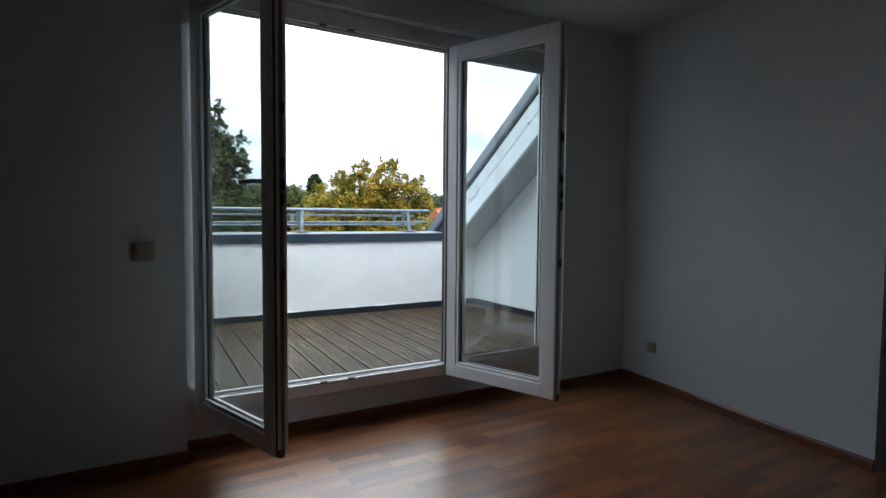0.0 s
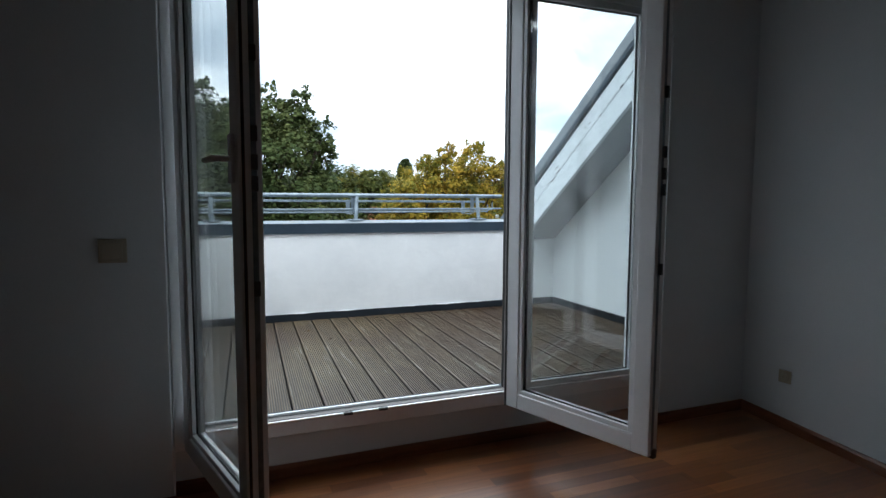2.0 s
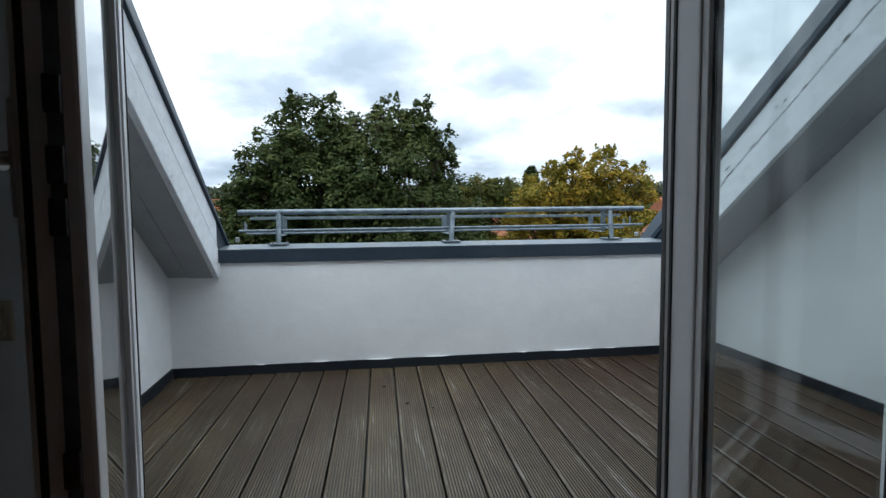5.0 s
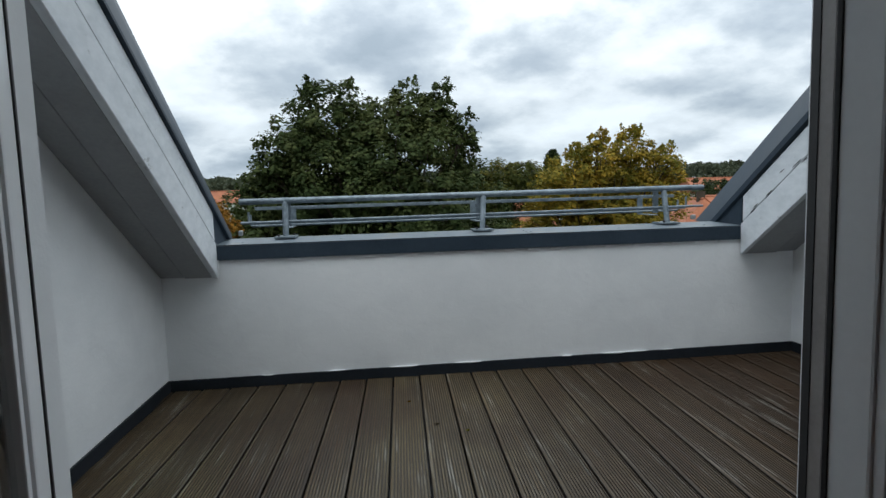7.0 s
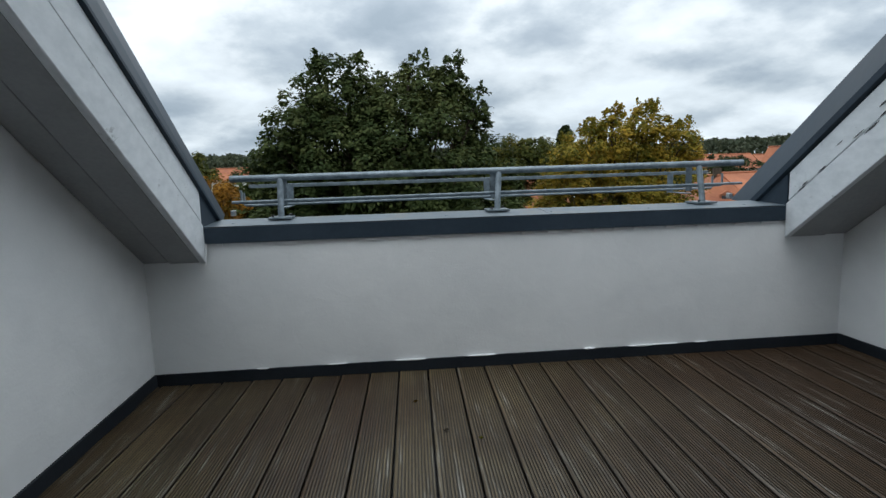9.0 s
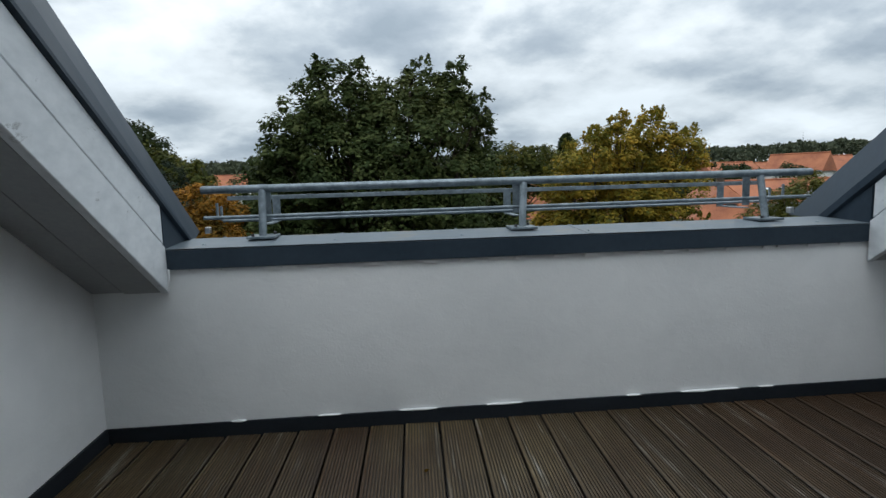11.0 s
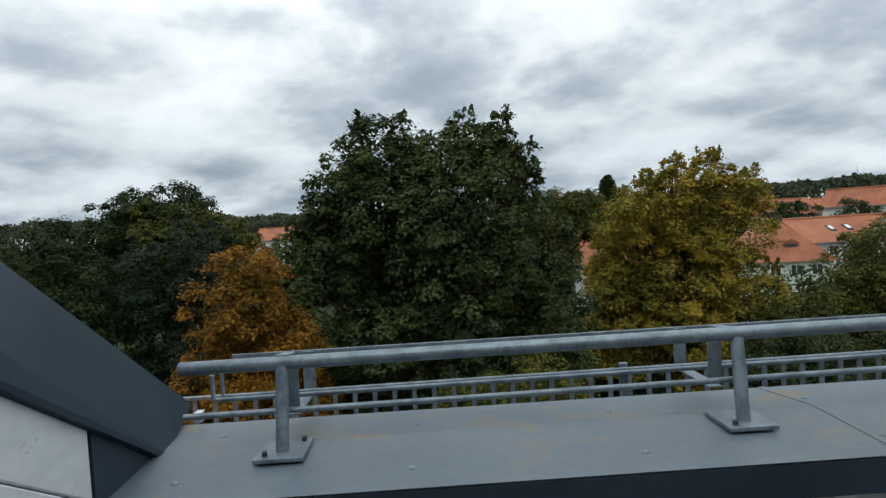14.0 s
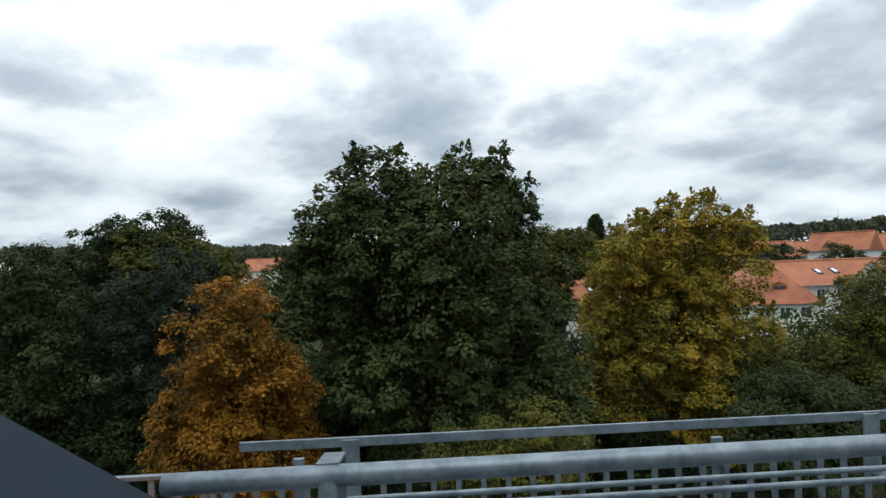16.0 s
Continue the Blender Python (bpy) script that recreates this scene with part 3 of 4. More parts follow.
def build_terrace():
    bm = boxed(WALL_L - 0.3, WALL_R + 0.3, OUT_Y, 6.1, -0.3, 0.20)
    slab = structure(link("terrace_slab", bm, STEEL_DARK), "dark roof slab under the terrace deck", "slab")
    bm = boxed(WALL_L - 0.3, WALL_R + 0.3, PARA_Y, 6.09, 0.2, 0.985)
    para = structure(link("wall_parapet", bm, RENDER), "white rendered terrace parapet with hairline stains", "wall")
    # side walls follow the roof slope
    for nm, x0, x1, sl in (("wall_terrace_west", WALL_L - 0.25, WALL_L, SLOPE_L), ("wall_terrace_east", WALL_R, WALL_R + 0.25, SLOPE_R)):
        z_at = 0.855 + sl * (PARA_Y - OUT_Y)
        bm = prism(bmesh.new(), [(OUT_Y, 0.2), (PARA_Y, 0.2), (PARA_Y, 0.875), (OUT_Y, z_at + 0.02)], "x", x0, x1)
        structure(link(nm, bm, RENDER), "white rendered side wall under the roof slope", "wall")
    # outer face of the house front, either side of the window
    for nm, x0, x1 in (("facade_west", WALL_L - 0.25, REC_X0), ("facade_east", REC_X1, WALL_R + 0.25)):
        structure(link(nm, boxed(x0, x1, OUT_Y + 0.002, OUT_Y + 0.05, 0.2, 2.9), RENDER), "white rendered wall beside the window", "wall")
    structure(link("facade_over_window", boxed(REC_X0, REC_X1, OUT_Y + 0.002, OUT_Y + 0.05, HEAD_Z, 2.9), RENDER), "white rendered wall over the window", "wall")
    for nm, x0, x1 in (("reveal_west", REC_X0 - 0.002, 0.718), ("reveal_east", REC_X1 - 0.012, REC_X1 + 0.002)):
        structure(link(nm, boxed(x0, x1, FRAME_OUT + 0.021, OUT_Y + 0.05, 0.262, HEAD_Z), RENDER), "white rendered window reveal", "wall")
    # sheet upstand round the deck, its shade painted in as a darker grey
    up = structure(new("trim_upstand"), "grey sheet-metal upstand round the deck, darkened by painted shade", "trim")
    part("upstand", boxed(WALL_L, WALL_R, PARA_Y - 0.012, PARA_Y - 0.001, 0.2, 0.315, bevel=0.003), SHADED_SHEET, up)
    part("upstand", boxed(WALL_L + 0.001, WALL_L + 0.012, OUT_Y + 0.05, PARA_Y - 0.012, 0.2, 0.318, bevel=0.003), SHADED_SHEET, up)
    part("upstand", boxed(WALL_R - 0.012, WALL_R - 0.001, OUT_Y + 0.05, PARA_Y - 0.012, 0.2, 0.318, bevel=0.003), SHADED_SHEET, up)
    # parapet cap
    cap = structure(new("trim_parapet_cap"), "grey sheet-metal parapet cap with rivets", "trim")
    x0, x1 = WALL_L - 0.1, WALL_R + 0.1
    for xa, xb in ((x0, 2.1755), (2.1765, x1)):
        bm = prism(bmesh.new(), [(5.648, 1.026), (5.93, 1.0395), (6.18, 1.016), (6.18, 0.965), (6.172, 0.965), (6.172, 1.008), (5.93, 1.0315), (5.654, 1.018)], "x", xa, xb)
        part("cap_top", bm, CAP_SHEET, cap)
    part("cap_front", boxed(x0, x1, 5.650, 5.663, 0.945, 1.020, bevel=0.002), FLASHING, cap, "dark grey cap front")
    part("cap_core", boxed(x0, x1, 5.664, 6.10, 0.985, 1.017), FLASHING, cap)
    part("cap_seam", prism(bmesh.new(), [(5.6465, 1.0275), (5.93, 1.0413), (6.1815, 1.0178), (6.1815, 1.0162), (5.93, 1.0397), (5.6465, 1.0262)], "x", 2.158, 2.1785), CAP_SHEET, cap)
    for k, x in enumerate((0.592, 1.115, 1.640, 2.185, 2.71, 3.24)):
        for y in (5.738, 6.012):
            bm = bmesh.new()
            bmesh.ops.create_uvsphere(bm, u_segments=10, v_segments=6, radius=0.009, matrix=pose(x + (0.006 if y > 5.9 else 0), y, 1.0302 if y < 5.9 else 1.0318) @ Matrix.Diagonal((1, 1, 0.5, 1)))
            part("rivet", bm, GALV, cap)
    # joint sealant, a thin irregular bead under the cap
    bm = bmesh.new()
    rng = random.Random(4)
    for k in range(22):
        x = 0.55 + k * 0.13 + rng.uniform(-0.04, 0.04)
        w = rng.uniform(0.02, 0.07)
        box(bm, x, x + w, 5.656, 5.668, 0.936 - rng.uniform(0, 0.005), 0.947, 0.0)
    structure(link("trim_sealant", bm, RENDER), "broken white sealant under the parapet cap", "trim")
    # white paint carried over the top edge of the upstand in places
    bm = bmesh.new()
    for k in range(9):
        x = WALL_L + 0.3 + rng.uniform(0.0, 3.0)
        w, h = rng.uniform(0.03, 0.16), rng.uniform(0.001, 0.005)
        prism(bm, [(x, 0.3155), (x + w * 0.3, 0.3155 - h * 0.6), (x + w * 0.7, 0.3155 - h), (x + w, 0.3155), (x + w * 0.6, 0.3175), (x + w * 0.2, 0.3172)], "y", PARA_Y - 0.0135, PARA_Y - 0.0005)
    structure(link("trim_paint_edge", bm, RENDER), "white paint smears along the upstand's edge", "trim")
    return slab, para


SLAB, PARAPET = build_terrace()


def build_cheek(side, face_x, wall_x, slope, label, sag=0.0):
    """The cut roof edge beside the terrace: planked beam, soffit, sheet-metal verge."""
    s = 1 if face_x < 2 else -1          # from the beam towards the terrace
    y0, y1 = PARA_Y - 0.012, OUT_Y + 0.05
    def z(y, up=0.0):
        return 0.845 + slope * (PARA_Y - y) + up - sag * (0.6 + 1.2 * up) * (PARA_Y - y)
    verge = structure(new("roof_verge_" + side), label, "roof edge")
    def slab_along(nm, xa, xb, lo, hi, mat, ya=y0, yb=y1, lab="", cut=0.0):
        bm = prism(bmesh.new(), [(ya, z(ya, lo)), (ya - cut, z(ya - cut, hi)), (yb, z(yb, hi)), (yb, z(yb, lo))], "x", min(xa, xb), max(xa, xb))
        bmesh.ops.bevel(bm, geom=bm.edges[:], offset=0.003, segments=1, affect="EDGES")
        return part(nm, bm, mat, verge, lab)
    slab_along("plank", face_x, face_x - s * 0.03, 0.0, 0.182, BEAM_PAINT, lab="weathered white lower plank")
    slab_along("plank", face_x - s * 0.002, face_x - s * 0.03, 0.187, 0.334, BEAM_PAINT, lab="weathered white upper plank", ya=y0 - 0.012)
    # soffit boards from the beam to the wall
    mid = wall_x + s * 0.12
    slab_along("soffit_board", face_x - s * 0.03, mid + s * 0.002, 0.004, 0.03, CREAM, lab="grey soffit board")
    slab_along("soffit_board", mid - s * 0.002, wall_x, 0.010, 0.03, CREAM, lab="grey soffit board")
    if s < 0:
        rng = random.Random(12)
        for k in range(24):
            y = 5.55 - k * 0.07 + rng.uniform(-0.05, 0.05)
            l, h = rng.uniform(0.006, 0.04), rng.uniform(0.002, 0.007)
            up = 0.185 + rng.choice([0.0, 0.0, 0.003, 0.01, 0.05, -0.012]) + rng.uniform(-0.003, 0.004)
            pts = [(y + l * dy, z(y + l * dy, up + h * dz)) for dy, dz in ((-1, 0), (-0.4, -1), (0.3, -0.6), (1, 0.1), (0.4, 0.9), (-0.5, 0.6))]
            part("paint_flake", prism(bmesh.new(), pts, "x", face_x - 0.0016, face_x - 0.0004), STEEL_DARK, verge, "bare grey patch where paint has flaked")
    else:
        part("sealant", tube(bmesh.new(), [(0.479, 5.652, 0.948), (0.479, 5.650, 0.905), (0.474, 5.650, 0.87), (0.470, 5.650, 0.848)], 0.005, 8), RENDER, verge, "white bead of sealant")
    slab_along("roof_core", face_x - s * 0.032, wall_x - s * 0.1, 0.05, 0.33, STEEL_DARK, yb=OUT_Y + 0.06)
    # sheet-metal verge: drip edge, then a leaning face up to the roof
    xa = face_x + s * 0.013
    ye = OUT_Y - 1.2
    def zz(y, up):
        return 0.845 + slope * (PARA_Y - y) + up
    bm = bmesh.new()
    prof = [(xa, 0.344 if s > 0 else 0.350), (xa, 0.360 if s > 0 else 0.388), (face_x - s * 0.08, 0.605 if s < 0 else 0.626), (face_x - s * 0.30, 0.615 if s < 0 else 0.634), (face_x - s * 0.30, 0.34), (face_x - s * 0.01, 0.34)]
    lo, hi = [], []
    for x, up in prof:
        yl = min(6.30, PARA_Y + (0.845 + up - 1.026) / slope)      # where it runs into the cap
        lo.append(bm.verts.new((x, yl, zz(yl, up))))
        hi.append(bm.verts.new((x, ye, zz(ye, up) - (sag * (PARA_Y - ye) if up < 0.4 else 0.0))))
    bm.faces.new(lo)
    bm.faces.new(hi[::-1])
    for i in range(len(prof)):
        bm.faces.new((lo[i], hi[i], hi[(i + 1) % len(prof)], lo[(i + 1) % len(prof)]))
    part("verge_flashing", bm, FLASHING, verge, "grey-blue sheet-metal verge flashing")
    # filler sheet between the planks' end and the cap
    bm = prism(bmesh.new(), [(PARA_Y - 0.012, 0.985), (PARA_Y + 0.24, 1.02), (PARA_Y - 0.012, 1.19)], "x", min(face_x - s * 0.004, face_x - s * 0.03), max(face_x - s * 0.004, face_x - s * 0.03))
    part("filler_sheet", bm, FLASHING, verge)
    part("seam_tab", boxed(face_x + s * 0.02 - 0.012, face_x + s * 0.02 + 0.012, 6.10, 6.13, 1.045, 1.075, bevel=0.004), ALU, verge)
    # tiled roof field beyond the verge
    x_in, x_out = face_x - s * 0.28, face_x - s * 4.5
    bm = prism(bmesh.new(), [(7.15, zz(7.15, 0.55)), (7.15, zz(7.15, 0.40)), (ye, zz(ye, 0.40)), (ye, zz(ye, 0.55))], "x", min(x_in, x_out), max(x_in, x_out))
    structure(link("roof_" + side, bm, TILE_RED), "red tiled roof slope beside the terrace", "roof")
    return verge


build_cheek("west", 0.475, WALL_L, SLOPE_L, "weathered white planked roof edge with grey flashing", 0.038)
build_cheek("east", 3.415, WALL_R, SLOPE_R, "weathered white planked roof edge with cracked paint and grey flashing")


def build_railing():
    rail = thing("railing", "galvanised steel tube railing bolted on the parapet cap", "railing")
    part("handrail", tube(bmesh.new(), [(0.546, 5.9, 1.247), (0.549, 5.9, 1.247), (3.326, 5.9, 1.254), (3.33, 5.9, 1.254)], [0.0150, 0.0170, 0.0170, 0.0150], 20), GALV, rail)
    part("lower_bar", tube(bmesh.new(), [(0.55, 5.895, 1.128), (3.325, 5.895, 1.140)], 0.0075, 12), GALV, rail)
    for x, lean in ((0.803, -0.004), (1.922, 0.022), (3.064, 0.008)):
        part("post", tube(bmesh.new(), [(x, 5.838, 1.042), (x + lean, 5.896, 1.240)], 0.0160, 16), GALV, rail)
        part("base_plate", boxed(x - 0.058, x + 0.058, 5.79, 5.915, 1.040, 1.050, bevel=0.002), GALV, rail, "square base plate")
        for dx, dy in ((-0.035, 5.812), (0.04, 5.895)):
            part("bolt", tube(bmesh.new(), [(x + dx, dy, 1.049), (x + dx, dy, 1.061)], 0.007, 6), STEEL_DARK, rail, "hexagon bolt")
    return rail


def build_planter_holder():
    """A flower-box holder hung outside on the handrail."""
    hold = thing("flower_box_holder", "empty galvanised flower box holder outside the railing", "holder")
    part("top_bar", boxed(0.565, 3.31, 6.205, 6.213, 1.193, 1.213, bevel=0.002), GALV, hold)
    for x in (0.797, 1.932, 3.065):
        part("strap", prism(bmesh.new(), [(5.90, 1.262), (5.90, 1.267), (5.985, 1.256), (5.992, 1.246), (5.985, 1.246), (5.98, 1.251)], "x", x - 0.018, x + 0.018), GALV, hold, "flat bent strap")
        part("strap", boxed(x - 0.018, x + 0.018, 5.985, 5.991, 1.100, 1.250, bevel=0.001), GALV, hold, "flat upright strap")
        part("strap", boxed(x - 0.018, x + 0.018, 6.196, 6.202, 1.085, 1.21, bevel=0.001), GALV, hold, "flat upright strap")
        part("strap", boxed(x - 0.018, x + 0.018, 5.985, 6.202, 1.086, 1.091, bevel=0.001), GALV, hold)
    for y, z, x0 in ((6.07, 1.116, 0.556), (6.17, 1.097, 0.545)):
        part("basket_bar", tube(bmesh.new(), [(x0, y, z + 0.07), (x0, y, z + 0.008), (x0 + 0.008, y, z), (3.31, y, z + 0.01), (3.318, y, z + 0.018), (3.318, y, z + 0.08)], 0.0065, 10), GALV, hold)
    return hold


build_railing()
build_planter_holder()


def build_outer_fence():
    """The guard at the eaves below, with flat uprights."""
    fence = thing("eaves_guard", "galvanised guard rail with flat uprights at the eaves", "fence")
    y = 7.05
    part("top_rail", boxed(-3.5, 8.0, y - 0.012, y + 0.012, 0.845, 0.860, bevel=0.002), GALV, fence)
    part("bottom_rail", boxed(-3.5, 8.0, y - 0.008, y + 0.008, 0.36, 0.375, bevel=0.002), GALV, fence)
    upright = boxed(-0.010, 0.010, -0.006, 0.006, 0.372, 0.846, bevel=0.001)
    first = part("upright", upright, GALV, fence)
    n = 0
    x = -3.45
    while x < 8.0:
        ob = first if n == 0 else first.copy()
        if n:
            scene.collection.objects.link(ob)
        ob.location = (x, y, 0)
        n += 1
        x += 0.0905
    for x in (-2.6, -1.05, 0.50, 2.05, 3.6, 5.15, 6.7):
        part("post", boxed(x - 0.02, x + 0.02, y + 0.012, y + 0.03, 0.0, 0.885, bevel=0.003), GALV, fence, "flat bolted post")
    # eaves slab, roof strip and house front below
    bm = prism(bmesh.new(), [(6.09, 0.93), (7.2, 0.19), (7.2, 0.07), (6.09, 0.81)], "x", -4.0, 8.0)
    structure(link("roof_eaves", bm, FLASHING), "grey sheet roof strip below the parapet", "roof")
    structure(link("facade_below", boxed(-4.0, 8.0, -2.8, 6.9, -10.0, -0.31), BRICKWORK), "pale rendered house front below the terrace", "wall")
    bm = boxed(-4.0, 8.0, 6.9, 7.2, -0.05, 0.08)
    structure(link("gutter_board", bm, FLASHING), "grey eaves board", "trim")


build_outer_fence()


def build_switches():
    sw = thing("light_switch", "cream square light switch on the pier wall", "switch", "", (0.494, PIER_Y, 1.02))
    part("cover", boxed(-0.046, 0.046, -0.012, 0.0, -0.044, 0.044, bevel=0.004), SOCKET_PLASTIC, sw)
    part("rocker", boxed(-0.032, 0.032, -0.017, -0.011, -0.032, 0.032, bevel=0.004), SOCKET_PLASTIC, sw)
    so = thing("power_socket", "cream wall socket above the skirting board", "socket", "", (3.636, 3.215, 0.283), 97.9 - 0.0)
    so.matrix_basis = pose(3.638, 3.215, 0.283, 0, 0, -82.1) @ Matrix.Scale(0.85, 4)
    part("cover", boxed(-0.040, 0.040, -0.011, 0.0, -0.040, 0.040, bevel=0.004), SOCKET_PLASTIC, so)
    bm = tube(bmesh.new(), [(0, -0.011, 0), (0, -0.0145, 0)], [0.026, 0.024], 24)
    part("socket_well", bm, SOCKET_PLASTIC, so)
    for dx in (-0.0095, 0.0095):
        part("pin_hole", tube(bmesh.new(), [(dx, -0.0142, 0), (dx, -0.0152, 0)], 0.0027, 10), RUBBER, so)


build_switches()


# ---- ground and distance ----
GROUND_Z = -10.0


def build_ground():
    bm = bmesh.new()
    xs = [-2500, -600, -200, -60, -20, 20, 60, 200, 600, 2500]
    ys = [-600, -60, 8, 40, 80, 140, 220, 400, 800, 2600]
    vs = {(i, j): bm.verts.new((x, y, GROUND_Z + (0.0 if y < 80 else min(6.0, (y - 80) * 0.012)))) for i, x in enumerate(xs) for j, y in enumerate(ys)}
    for i in range(len(xs) - 1):
        for j in range(len(ys) - 1):
            bm.faces.new((vs[i, j], vs[i + 1, j], vs[i + 1, j + 1], vs[i, j + 1]))
    structure(link("ground", bm, GRASS), "autumn grass ground stretching to the horizon", "ground")


build_ground()


def leaf_mesh(name, centres, size, mat, rng, facing=None):
    """Many small folded leaves: two triangles each, at given centres, turned at random about the way they face."""
    n = len(centres)
    nrm = rng.normal(size=(n, 3)) * (0.38 if facing is not None else 1.0) + np.array((0, 0, 0.35))
    if facing is not None:
        nrm = nrm + facing
    nrm /= np.linalg.norm(nrm, axis=1)[:, None] + 1e-9
    a = np.cross(nrm, rng.normal(size=(n, 3)))
    a /= np.linalg.norm(a, axis=1)[:, None] + 1e-9
    b = np.cross(nrm, a)
    s = (size * rng.uniform(0.6, 1.35, n))[:, None]
    v = np.empty((n, 4, 3))
    v[:, 0] = centres - a * s * 0.55
    v[:, 1] = centres + b * s * 0.38 - nrm * s * 0.10
    v[:, 2] = centres + a * s * 0.55
    v[:, 3] = centres - b * s * 0.38 - nrm * s * 0.10
    me = bpy.data.meshes.new(name)
    me.vertices.add(n * 4)
    me.vertices.foreach_set("co", v.reshape(-1))
    idx = np.arange(n * 4).reshape(n, 4)
    tri = np.concatenate([idx[:, (0, 1, 2)], idx[:, (0, 2, 3)]], axis=1).reshape(-1)
    me.loops.add(n * 6)
    me.loops.foreach_set("vertex_index", tri.astype(np.int32))
    me.polygons.add(n * 2)
    me.polygons.foreach_set("loop_start", np.arange(0, n * 6, 3, dtype=np.int32))
    me.update(calc_edges=True)
    me.validate()
    me.materials.append(mat)
    return new(name, me)


def lobes_to_leaves(lobes, count, rng, clump=0.42, sprigs=0):
    """Leaves on small domed sprays that stand out from the lobes, dark hollows between them, and a thin filling.
    sprigs: upright shoots on the top of each lobe."""
    vol = np.array([l[3] ** 2 for l in lobes])
    share = (vol / vol.sum() * count).astype(int)
    out, face = [], []
    for (x, y, z, r), m in zip(lobes, share):
        at = np.array((x, y, z))
        fill = int(m * 0.12)
        d = rng.normal(size=(fill, 3))
        d /= np.linalg.norm(d, axis=1)[:, None]
        out.append(at + d * r * rng.uniform(0.0, 0.80, (fill, 1)) ** 0.45)
        face.append(d)
        size0 = min(clump, 0.42 * r)
        k = max(6, int(2.5 * (r / size0) ** 2))
        d = rng.normal(size=(k, 3))
        d /= np.linalg.norm(d, axis=1)[:, None]
        rad = r * rng.uniform(0.62, 1.10, k)
        c = at + d * rad[:, None]
        per = max(4, (m - fill) // k)
        size = size0 * rng.uniform(0.55, 1.25, k)
        u = rng.normal(size=(k, per, 3))
        u /= np.linalg.norm(u, axis=2)[:, :, None]
        u = u + d[:, None, :] * 0.55 + np.array((0, 0, 0.42))
        u /= np.linalg.norm(u, axis=2)[:, :, None]
        reach = 1.0 + rng.normal(-0.10, 0.24, (k, per, 1))
        reach = reach * (1.0 + 0.22 * np.sin(u[:, :, :1] * 7.0 + rng.uniform(0, 6, (k, 1, 1))) * np.cos(u[:, :, 1:2] * 6.0))
        squash = np.array((1.0, 1.0, 0.66))
        droop = -0.35 * (u[:, :, :1] ** 2 + u[:, :, 1:2] ** 2) * np.array((0, 0, 1.0))
        out.append((c[:, None, :] + (u * reach * squash + droop) * size[:, None, None]).reshape(-1, 3))
        face.append((u * 1.0 + np.array((0, 0, 0.5))).reshape(-1, 3))
        for _ in range(sprigs):
            a, q = rng.uniform(0, 2 * math.pi), rng.uniform(0.0, 0.75) * r
            foot = at + np.array((q * math.cos(a), q * math.sin(a), 0.85 * math.sqrt(max(r * r - q * q, 0.0))))
            tall, n = rng.uniform(0.35, 0.95) * min(1.0, r), max(20, per // 2)
            h = rng.uniform(0, 1, n)
            w = 0.16 * (1.1 - h)
            out.append(foot + np.stack([rng.normal(0, 1, n) * w + 0.12 * h * math.cos(a), rng.normal(0, 1, n) * w + 0.12 * h * math.sin(a), h * tall], 1))
            face.append(rng.normal(size=(n, 3)))
    return np.concatenate(out), np.concatenate(face)


def make_tree(label, trunk_xy, lobes2d, y, depth, count, leaf, mat, seed, trunk_r=0.3, clump=0.45, fork=-3.0, back=True, sprigs=0):
    rng = np.random.default_rng(seed)
    tree = thing("tree", label, "tree", "trees in front of the house", (trunk_xy[0], trunk_xy[1], GROUND_Z))
    base = np.array((trunk_xy[0], trunk_xy[1], GROUND_Z))
    lobes = []
    for x, z, r in lobes2d:
        lobes.append((x, y + rng.uniform(-0.6, 0.25) * depth, z, r))
        if back:
            lobes.append((x + rng.uniform(-0.4, 0.4) * r, y + rng.uniform(0.5, 1.1) * depth, z - 0.25 * r, r * 0.8))
    pts, face = lobes_to_leaves(lobes, count, rng, clump, sprigs)
    crown = leaf_mesh("crown", pts - base, leaf, mat, rng, face)
    crown.parent = tree
    bm = bmesh.new()
    f = fork - GROUND_Z
    tube(bm, [(0, 0, -0.1), (0.05, 0, 0.5), (0.1, 0.05, f * 0.5), (0.0, 0.0, f), (0.15, 0.1, f + 2.2)], [trunk_r * 1.35, trunk_r, trunk_r * 0.85, trunk_r * 0.7, trunk_r * 0.3], 12)
    for x, yy, z, r in lobes:
        tip = Vector((x, yy, z)) - Vector(base)
        start = Vector((0, 0, min(max(tip.z - 2.2, f * 0.45), f)))
        mid = start.lerp(tip, 0.5) + Vector((rng.uniform(-0.3, 0.3), rng.uniform(-0.3, 0.3), -0.25))
        tube(bm, [start, mid, tip], [trunk_r * 0.34, trunk_r * 0.2, trunk_r * 0.06], 6)
        for _ in range(4):
            d = Vector(rng.normal(size=3)).normalized() * r * 0.75
            tube(bm, [mid.lerp(tip, 0.7), tip + d * 0.6, tip + d], [trunk_r * 0.09, trunk_r * 0.05, trunk_r * 0.02], 4)
    part("trunk", bm, BARK, tree)
    return tree


